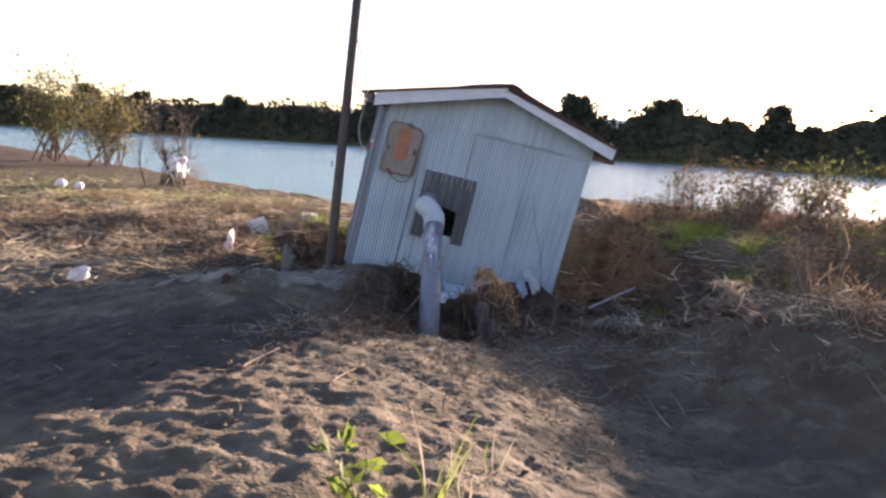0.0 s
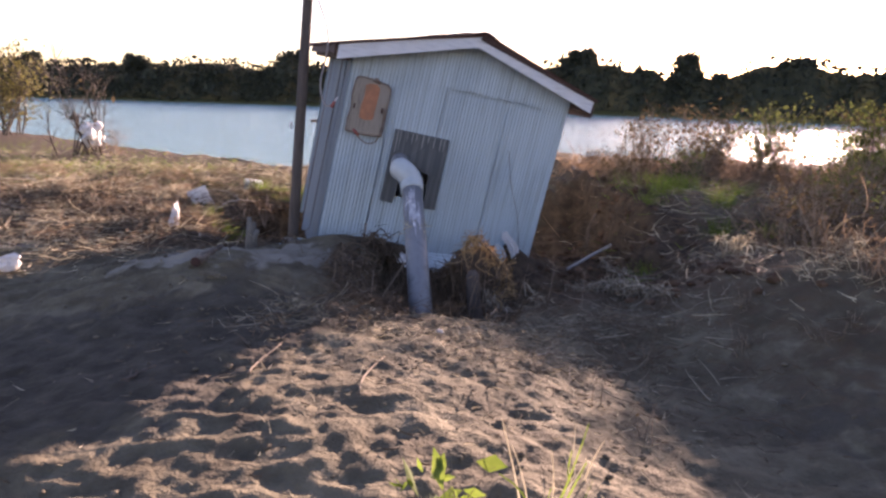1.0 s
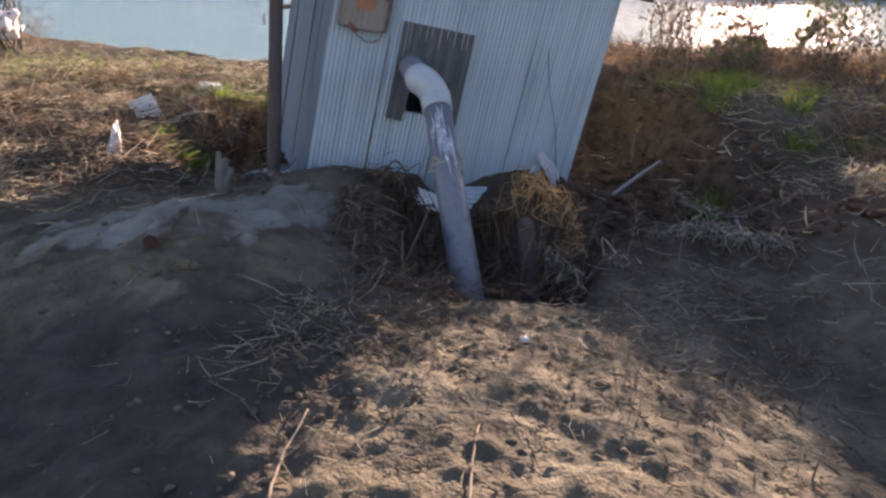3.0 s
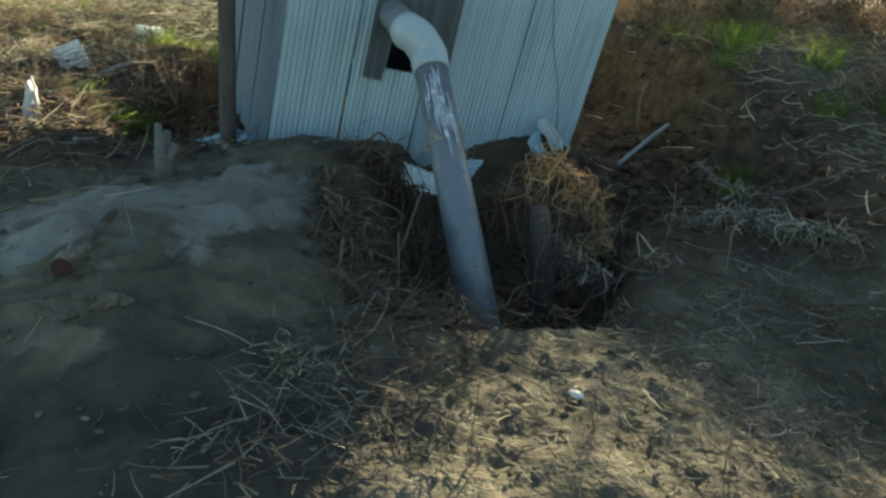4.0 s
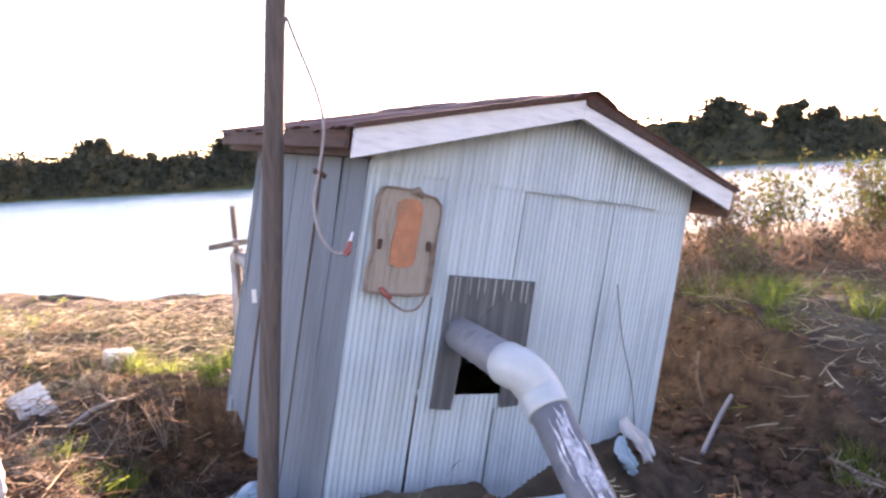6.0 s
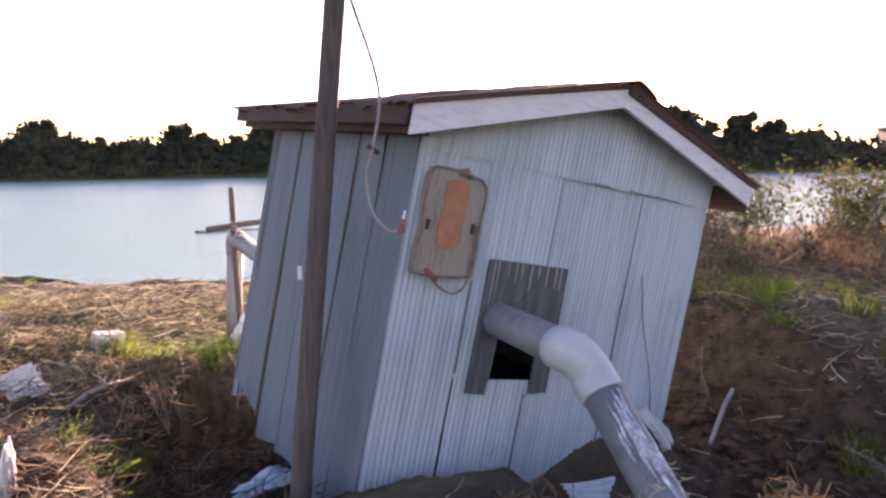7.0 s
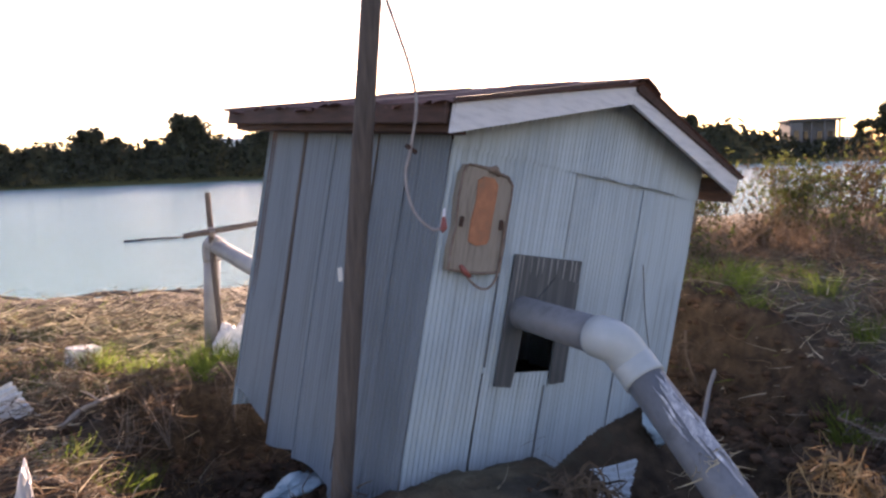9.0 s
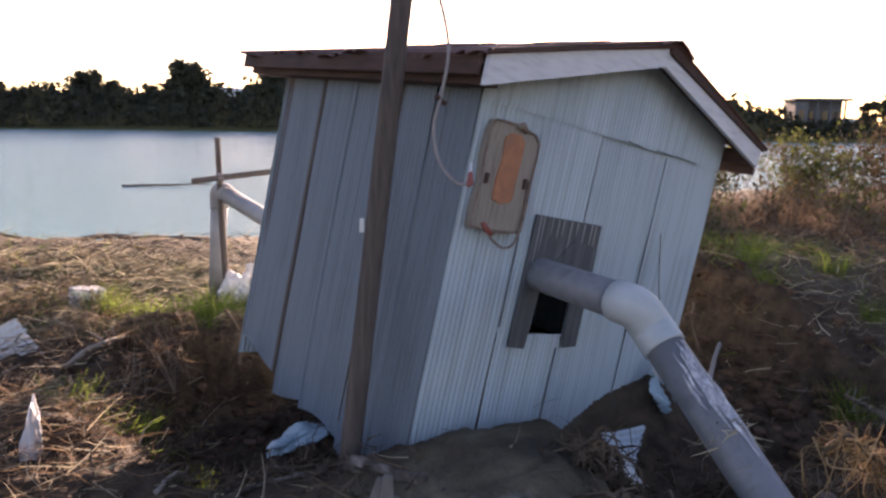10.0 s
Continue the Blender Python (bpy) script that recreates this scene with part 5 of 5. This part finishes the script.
litter("grass_cover", "low green weeds along the left bank", GRASS, 4200, [(-6.5, 13.2, 2.2, 1.2, 2), (-9, 16, 3, 2, 1.2), (-4.6, 12.0, 1.0, 0.7, 0.5), (3.4, 8.4, 0.6, 0.8, 0.3), (2.6, 8.6, 0.25, 0.5, 0.15), (-1.35, 10.1, 0.22, 0.15, 0.25), (-2.1, 10.4, 0.2, 0.12, 0.15), (-1.95, 8.4, 0.1, 0.12, 0.10)], 0.16, 0.007, 0.02, 0.15, 6, 1.4, "grass")


def shrub(name, label, at, tall, spread, stems, twigs, leaves, seed, leaf_mat=LEAF, lean=(0, 0), leaf_size=0.03, stem_mat=None):
    rs = random.Random(seed)
    sh = tagged(new(name), label, "shrub")
    sh.location = at
    g, lf = Geo(), Geo()
    tips = []
    for _ in range(stems):
        a = rs.uniform(0, 6.28)
        top = Vector((math.cos(a) * spread * rs.uniform(0.2, 1) + lean[0], math.sin(a) * spread * rs.uniform(0.2, 1) + lean[1], tall * rs.uniform(0.6, 1.05)))
        base = Vector((rs.gauss(0, spread * 0.3), rs.gauss(0, spread * 0.3), -0.08))
        mid = base.lerp(top, 0.5) + Vector((rs.gauss(0, 0.06), rs.gauss(0, 0.06), rs.gauss(0, 0.04))) * tall
        r = 0.011 * tall
        pts = arc([base, mid, top], 5)
        g.tube(pts, [r * (1 - 0.8 * i / (len(pts) - 1)) for i in range(len(pts))], 5, False)
        for _ in range(twigs):
            k = rs.randrange(3, len(pts))
            p = pts[k]
            q = p + Vector((rs.gauss(0, 0.16), rs.gauss(0, 0.16), rs.uniform(0.02, 0.30))) * tall * 0.8
            g.tube([p, p.lerp(q, 0.5) + Vector((rs.gauss(0, 0.02), rs.gauss(0, 0.02), 0)), q], [r * 0.35, r * 0.25, r * 0.12], 4, False)
            tips += [q, p.lerp(q, 0.6)]
    part("stem", g, stem_mat or TWIG, sh)
    for _ in range(leaves):
        p = rs.choice(tips) + Vector((rs.gauss(0, 0.05), rs.gauss(0, 0.05), rs.gauss(0, 0.05))) * tall
        lf.leaf(p, leaf_size * rs.uniform(0.5, 1.4), rs)
    if leaves:
        part("foliage", lf, leaf_mat, sh)
    return sh


OLIVE_LEAF = material("olive_leaf", [(0.11, 0.105, 0.03), (0.20, 0.17, 0.06)], scale=9, rough=0.7, bump=0.0, per_island=0.4, translucent=0.35)
YELLOW_LEAF = material("yellow_leaf", [(0.075, 0.055, 0.028), (0.145, 0.105, 0.055)], scale=9, rough=0.85, spec=0.15, bump=0.0, per_island=0.4, translucent=0.2)
shrub("shrub", "half-bare riverside shrub with sparse olive leaves", on_ground(-13.4, 22.5), 3.0, 1.1, 14, 16, 2600, 1, LEAF, (0.3, 0), 0.05, BARK)
shrub("shrub", "yellowing riverside shrub thin in leaf", on_ground(-11.2, 21.8), 2.5, 0.9, 14, 14, 2600, 2, OLIVE_LEAF, (0, 0), 0.05, BARK)
shrub("shrub", "bare twiggy shrub with flood rags at its base", on_ground(-6.6, 16.0), 2.0, 0.9, 14, 10, 60, 3, YELLOW_LEAF, (0, 0), 0.05, BARK)
crumple("plastic_bag", "white rag caught in the bare shrub", "plastic bag", (-6.35, 15.8, 0.62), 0.20, BAG, 31, (1.2, 0.7, 1.1), 4, 0.7)
straw_heap((-6.0, 15.8, 0.15), "brown flood straw caught on the bare shrub", 32, RED_LITTER, 0.75, 0.35, 260)
for x, y, tall, wide, stems, leaves, seed, mat, size, label in (
        (3.5, 11.0, 0.95, 0.45, 24, 500, 4, YELLOW_LEAF, 0.024, "tall dry reeds and weeds on the bank edge"), (5.5, 11.2, 0.95, 0.75, 24, 1300, 5, LEAF, 0.03, "leafy green shrub at the water's edge"),
        (4.4, 10.8, 0.9, 0.6, 26, 1300, 6, YELLOW_LEAF, 0.026, "brown seeded weeds on the bank edge"), (6.6, 10.4, 1.0, 0.7, 26, 2200, 7, LEAF, 0.03, "olive weeds thick on the bank edge"),
        (7.9, 10.2, 1.1, 0.8, 26, 2000, 8, YELLOW_LEAF, 0.03, "brown seeded weeds on the bank edge"), (6.6, 8.6, 1.2, 0.8, 22, 2400, 9, LEAF, 0.033, "tangled olive bush on the bank"),
        (4.8, 9.6, 0.55, 0.6, 30, 700, 10, YELLOW_LEAF, 0.022, "low brown brush on the bank top"), (5.7, 9.2, 0.6, 0.7, 30, 800, 11, LEAF, 0.022, "low olive brush on the bank top"),
        (4.0, 10.1, 0.5, 0.5, 30, 600, 12, YELLOW_LEAF, 0.022, "low brown brush on the bank top"), (8.8, 9.0, 1.1, 0.8, 24, 1900, 14, LEAF, 0.032, "tangled olive bush on the bank"),
        (7.2, 11.0, 0.9, 0.7, 24, 1600, 15, YELLOW_LEAF, 0.026, "brown seeded weeds on the bank edge"),
        (3.3, 6.3, 0.55, 0.5, 26, 700, 16, YELLOW_LEAF, 0.02, "low brown brush on the dark mound"), (3.9, 6.9, 0.8, 0.6, 26, 900, 17, YELLOW_LEAF, 0.022, "low brown brush on the dark mound"),
        (3.7, 5.6, 0.65, 0.5, 26, 800, 18, LEAF, 0.02, "low olive brush on the dark mound"), (4.6, 6.2, 0.9, 0.7, 26, 1000, 19, YELLOW_LEAF, 0.024, "low brown brush on the dark mound"),
        (4.4, 7.6, 0.8, 0.6, 26, 900, 20, LEAF, 0.022, "low olive brush on the dark mound"), (2.55, 9.3, 0.34, 0.3, 26, 420, 22, YELLOW_LEAF, 0.018, "low brown weeds on the bank rim beside the shed"), (2.95, 9.7, 0.42, 0.4, 26, 520, 23, YELLOW_LEAF, 0.02, "low brown weeds on the bank rim beside the shed"),
        (3.4, 9.3, 0.40, 0.4, 26, 480, 24, LEAF, 0.02, "low olive weeds on the bank rim beside the shed"), (2.6, 8.5, 0.20, 0.25, 20, 200, 25, YELLOW_LEAF, 0.014, "low brown weeds on the bank rim beside the shed"),
        (3.3, 4.7, 0.45, 0.45, 24, 500, 21, YELLOW_LEAF, 0.018, "low brown brush on the dark mound")):
    shrub("shrub", label, on_ground(x, y), tall, wide, stems, 8, leaves, seed, mat, (0, 0), size)
rusty = straw_heap(on_ground(-3.3, 8.9), "rusty dead weed clump in the flood litter", 51, RED_LITTER, 0.24, 0.22, 170)
pale = straw_heap(on_ground(-4.2, 9.6), "pale dead weed clump in the flood litter", 52, STRAW, 0.22, 0.26, 190)
muddy = straw_heap(on_ground(3.6, 6.4), "muddy brown weed clump on the dark bank", 53, ROOTS, 0.26, 0.26, 190)
rs = random.Random(61)
for x, y in ((1.35, 4.75), (1.6, 5.15), (1.9, 4.6), (1.75, 5.5), (2.1, 5.05), (1.3, 5.35), (2.35, 4.45)):
    copy_thing(muddy, pose(x, y, ground_z(x, y) - 0.03, 0, 0, rs.uniform(0, 360)) @ Matrix.Diagonal((0.7, 0.7, rs.uniform(0.35, 0.6), 1)))
for k in range(56):
    x, y = rs.uniform(-7.5, -2.1), rs.uniform(7.0, 13)
    if y < shore(x) - 0.9 and x < -1.9 - (y < 8) * 0.4:
        copy_thing(rs.choice((rusty, rusty, muddy, pale)), pose(x, y, ground_z(x, y) - 0.02, 0, 0, rs.uniform(0, 360)) @ Matrix.Diagonal((1, 1, rs.uniform(0.6, 1.3), 1)))
for k in range(58):
    x, y = rs.uniform(2.7, 8.5), rs.uniform(4.0, 12)
    copy_thing(rs.choice((rusty, muddy, muddy, muddy, rusty)), pose(x, y, ground_z(x, y) - 0.02, 0, 0, rs.uniform(0, 360)) @ Matrix.Diagonal((1.2, 1.2, rs.uniform(0.8, 1.7), 1)))
shrub("weed", "broad-leaved green weed on the sunlit silt", on_ground(-0.07, 2.56), 0.24, 0.16, 8, 3, 48, 13, GRASS, (0, 0), 0.036)


def sprout(x, y, seed, n, tall):
    """A few long pale grass blades with some green ones."""
    rs = random.Random(seed)
    top = tagged(new("grass_sprout"), "long pale and green grass blades sprouting from silt", "grass")
    top.location = on_ground(x, y)
    for k in range(n):
        a, L = rs.uniform(0, 6.28), tall * rs.uniform(0.5, 1.1)
        g = Geo().blade((0.02 * math.cos(a), 0.02 * math.sin(a), -0.02), (math.cos(a) * L * rs.uniform(0.2, 0.7), math.sin(a) * L * rs.uniform(0.2, 0.7), L), rs.uniform(0.008, 0.014), 0.14, 6, rs)
        part("blade", g, STRAW if k % 3 else GRASS, top)


sprout(0.16, 2.60, 5, 11, 0.32)
sprout(0.28, 2.62, 6, 7, 0.24)
sprout(0.40, 2.95, 7, 6, 0.20)
for k, (x, y) in enumerate(((0.22, 4.05), (0.35, 4.3), (0.5, 4.1), (0.62, 4.42), (0.75, 3.9), (-0.35, 4.35), (0.05, 4.5), (0.85, 3.5))):
    shrub("weed_sprig", "thin dry weed sprig standing in the silt", on_ground(x, y), 0.24, 0.07, 3, 3, 5, 200 + k, YELLOW_LEAF, (0, 0), 0.010)

# ---- far bank ----


def far_woods():
    """A dense belt of dark bushes along the far bank, as countless leaf clumps."""
    rs = random.Random(5)
    g = Geo()
    xs = np.arange(-200, 340, 1.6)
    prof = 4.6 + 5.4 * fbm(xs * 0.05, xs * 0 + 1.0, 3, 4) + 2.6 * fbm(xs * 0.22, xs * 0 + 3.0, 3, 6)
    prof = prof * np.where((xs > 128) & (xs < 146), 0.6, 1.0) * np.where(xs > 122, 0.74, np.where(xs > 105, 1.1, np.where(xs > 36, 1.42, 1.0)))
    yb = far_shore(xs)
    # an inner thicket that closes the gaps between the leaf clumps
    n, m = len(xs), 5
    vs = []
    for i in range(n):
        for j in range(m):
            t = j / (m - 1)
            vs.append((xs[i] + rs.uniform(-0.5, 0.5), yb[i] - 2.5 + 7 * t ** 1.5 + rs.uniform(-0.6, 0.6), -0.9 + (prof[i] * 0.86 + 0.9) * t + rs.uniform(-0.4, 0.4)))
    g.add(vs, [(i * m + j, (i + 1) * m + j, (i + 1) * m + j + 1, i * m + j + 1) for i in range(n - 1) for j in range(m - 1)])
    for _ in range(30000):
        i = rs.randrange(n)
        t = rs.random() ** 0.75
        g.leaf((xs[i] + rs.uniform(-0.9, 0.9), yb[i] - 3.2 + 7 * t ** 1.5 + rs.uniform(-1.4, 1.0), -0.5 + (prof[i] + 0.4) * t), rs.uniform(0.3, 0.85), rs)
    return tagged(part("far_woods", g, WOODS), "dark belt of bushes and trees along the far bank", "woods", kind="stuff")


far_woods()


def tree(seed, tall, wide):
    rs = random.Random(seed)
    tr = tagged(new("tree"), "dark rounded broadleaf tree on the far bank", "tree", "far bank trees")
    g = Geo()
    g.tube([(0, 0, -0.5), (0.1, 0, tall * 0.3), (0.2, 0.1, tall * 0.6)], [0.35, 0.28, 0.15], 7)
    lobes = []
    for k in range(20):
        a, t = rs.uniform(0, 6.28), rs.uniform(0.15, 0.86)
        reach = wide * (0.8 - 0.75 * max(0, t - 0.45) ** 1.2) * rs.uniform(0.2, 1)
        c = Vector((math.cos(a) * reach, math.sin(a) * reach, tall * t))
        lobes.append((c, wide * rs.uniform(0.26, 0.48)))
        g.tube([(0.1, 0, tall * 0.2), c], [0.14, 0.04], 5)
    part("trunk", g, BARK, tr)
    lf = Geo()
    for _ in range(3600):
        c, r = rs.choice(lobes)
        d = Vector((rs.gauss(0, 1), rs.gauss(0, 1), rs.gauss(0, 1))).normalized() * r * rs.uniform(0.35, 1.08)
        lf.leaf(c + d, rs.uniform(0.3, 0.7), rs)
    part("crown", lf, WOODS, tr)
    return tr


kinds = [tree(1, 12, 4.0), tree(2, 10, 4.6), tree(3, 14, 3.6)]
rs = random.Random(77)
spots = [(-115, 6, 9), (-96, 7, 9.5), (-82, 6, 9), (-66, 8, 9.5), (-58, 5, 9), (-50, 5, 8.5), (-38, 6, 8.5), (-23, 9, 11.6), (-15, 6, 9), (-6, 8, 9.5), (4, 6, 10.5), (10, 7, 13.4), (16, 6, 11), (25, 6, 13.8), (29, 5, 12.5), (38, 6, 11.5),
         (44, 5, 13.5), (50, 6, 13.2), (57, 6, 12.4), (63, 5, 12.2), (69, 6, 12), (75, 5, 11.5), (81, 6, 11), (87, 5, 11), (94, 6, 11), (100, 5, 12.5), (105, 5, 14), (111, 6, 14.5), (116, 7, 9), (121, 8, 10), (121, 24, 10), (149, 8, 10), (186, 44, 13), (198, 40, 9), (206, 22, 7), (220, 18, 8)]
for i, (x, back, tall) in enumerate(spots):
    y = float(far_shore(np.array(float(x)))) + back
    s = tall / (12, 10, 14)[i % 3]
    m = pose(x, y, ground_z(x, y), 0, 0, rs.uniform(0, 360)) @ Matrix.Diagonal((max(s, 0.85), max(s, 0.85), s, 1))
    if i < 3:
        kinds[i].matrix_world = m
    else:
        copy_thing(kinds[i % 3], m)


def build_house():
    x, y = 135.0, 95.5
    hs = tagged(new("house"), "pale flat-roofed building on the far bank", "house")
    hs.matrix_world = pose(x, y, ground_z(x, y), 0, 0, -36) @ Matrix.Diagonal((0.70, 0.82, 0.78, 1))
    part("wall", box((-7, -1.2, -1), (7, 4, 7.6), 0.05), HOUSE_WALL, hs)
    part("side_room", box((-7, -4, -1), (-3.4, -1.2, 7.4), 0.05), HOUSE_WALL, hs, "pale rendered corner room")
    part("roof", box((-7.8, -4.9, 7.6), (8.0, 4.9, 8.15), 0.05), HOUSE_ROOF, hs, "dull overhanging flat roof")
    for wx in (-1.0, 2.6, 6.6):
        part("porch_post", box((wx - 0.22, -4.1, -1), (wx + 0.22, -3.7, 7.6), 0.03), HOUSE_WALL, hs)
    part("porch_rail", box((-3.4, -4.05, -1), (6.8, -3.85, 1.6), 0.03), HOUSE_WALL, hs)
    for wx, y, z in ((-5.2, -4.06, 2.6), (-1.6, -1.26, 2.4), (2.4, -1.26, 2.4), (5.4, -1.26, 2.4)):
        w = part("window", box((wx - 0.9, y, z), (wx + 0.9, y + 0.08, z + 2.6), 0.02), HOUSE_WALL, hs)
        part("pane", box((wx - 0.75, y - 0.04, z + 0.15), (wx + 0.75, y - 0.005, z + 2.45), 0.0), DARK_GLASS, w)


build_house()


def greenhouse(x, y, w, h, turn):
    gh = tagged(new("greenhouse"), "pale plastic-covered greenhouse beyond the trees", "greenhouse")
    gh.matrix_world = pose(x, y, ground_z(x, y), 0, 0, turn)
    n = 8
    out = [(-w / 2, 0)] + [(-w / 2 * math.cos(math.pi * k / n), h * 0.5 + h * 0.5 * math.sin(math.pi * k / n)) for k in range(n + 1)] + [(w / 2, 0)]
    part("cover", prism(out, 0, 14), GREENHOUSE, gh)


greenhouse(-51, 208, 7, 6.5, 10)
greenhouse(33, 190, 9, 8.5, -60)
greenhouse(235, 150, 12, 4.5, -30)

# ---- driftwood, rags and twigs ----


def driftwood(pts, r, label, mat=GREY_WOOD):
    rs = random.Random(int(1000 * abs(pts[0][0]) + 100 * pts[0][1]))
    line = [p + Vector((rs.gauss(0, 1), rs.gauss(0, 1), rs.gauss(0, 0.5))) * r * 0.5 for p in arc(pts, 5)]
    n = len(line)
    g = Geo().tube(line, [r * (1 - 0.6 * k / n) * rs.uniform(0.8, 1.2) for k in range(n)], 7)
    for _ in range(3 if r < 0.03 else 0):
        p = rs.choice(line[2:])
        q = p + Vector((rs.gauss(0, 1), rs.gauss(0, 1), rs.uniform(0, 1))) * r * 5
        g.tube([p, p.lerp(q, 0.5) + Vector((0, 0, r * 0.6)), q], [r * 0.35, r * 0.25, r * 0.1], 5)
    ob = part("driftwood", g, mat, None, "", True)
    return tagged(ob, label, "driftwood")


def lying(points, lift=0.012):
    return [(x, y, ground_z(x, y) + lift) for x, y in points]


driftwood(lying([(-2.2, 14.5), (-1.4, 14.15), (-0.6, 13.7)], 0.02), 0.035, "long dark driftwood trunk along the water's edge", POST_WOOD)
driftwood(lying([(-3.6, 15.4), (-3.0, 15.1), (-2.5, 14.9)], 0.02), 0.04, "dark driftwood lying at the water's edge", POST_WOOD)
driftwood([(-0.35, 29.9, WATER_Z + 0.03), (0.9, 29.6, WATER_Z + 0.06), (2.3, 29.2, WATER_Z + 0.09)], 0.045, "floating branch out on the river", POST_WOOD)
driftwood(lying([(-1.37, 3.63), (-1.32, 3.72), (-1.28, 3.82)]), 0.009, "short bleached stick on the silt", LOG_WOOD)
driftwood(lying([(-0.85, 3.68), (-0.83, 3.85), (-0.77, 4.08)]), 0.005, "thin curved twig on the silt", TWIG)
driftwood(lying([(-0.37, 3.48), (-0.35, 3.7), (-0.27, 4.0)]), 0.005, "thin curved twig on the silt", TWIG)
driftwood(lying([(-3.9, 6.8), (-3.6, 7.0), (-3.3, 7.1)], 0.03), 0.02, "pale broken stick on the silt")
driftwood(lying([(-2.0, 7.3), (-1.85, 7.7), (-1.7, 8.0)], 0.05), 0.011, "thin grey stick leaning into the hollow")
driftwood(lying([(-1.9, 7.15), (-1.6, 7.35), (-1.3, 7.3)], 0.02), 0.016, "grey root lying at the pole's foot", LOG_WOOD)
driftwood(lying([(-1.16, 7.22), (-1.10, 6.9), (-0.98, 6.52)], 0.012), 0.042, "thick muddy root lying at the pole's foot", LOG_WOOD)
for k, (x, y) in enumerate(((-2.9, 9.0), (-3.4, 10.4), (-2.6, 11.2), (-4.4, 9.1), (-3.1, 12.0), (-5.2, 11.0), (-4.9, 8.5), (-2.3, 9.2))):
    rs = random.Random(90 + k)
    a = rs.uniform(0, 3.14)
    driftwood(lying([(x, y), (x + 0.25 * math.cos(a), y + 0.25 * math.sin(a)), (x + 0.55 * math.cos(a + 0.2), y + 0.55 * math.sin(a + 0.2))], 0.05), rs.uniform(0.01, 0.022), "broken flood branch among dry grass")
crumple("plastic_sheet", "torn pale plastic sheet at the intake pipe's foot", "plastic sheet", (-0.98, 10.35, ground_z(-0.98, 10.35) + 0.06), 0.13, BAG, 71, (1.0, 0.6, 1.3), 4, 0.7)
crumple("plastic_sheet", "torn pale plastic sheet behind the shed", "plastic sheet", (-0.62, 10.75, ground_z(-0.62, 10.75) + 0.10), 0.20, STYRO, 72, (1.3, 0.7, 0.8), 4, 0.6)
straw_heap(on_ground(-0.72, 4.72), "pale straw spilled on the shaded silt", 81, STRAW, 0.08, 0.16, 70)
straw_heap(on_ground(-0.90, 4.43), "muddy reddish straw clump on the shaded silt", 85, RED_LITTER, 0.07, 0.14, 90)
straw_heap(on_ground(-0.42, 5.35), "muddy straw spilled over the hollow's lip", 82, ROOTS, 0.16, 0.20, 160)
straw_heap((-0.22, 6.15, -0.2), "brown roots hanging in the pipe hollow", 83, ROOTS, 0.42, 0.22, 360)
straw_heap((0.35, 6.75, -0.3), "brown roots hanging in the pipe hollow", 84, ROOTS, 0.36, 0.26, 300)
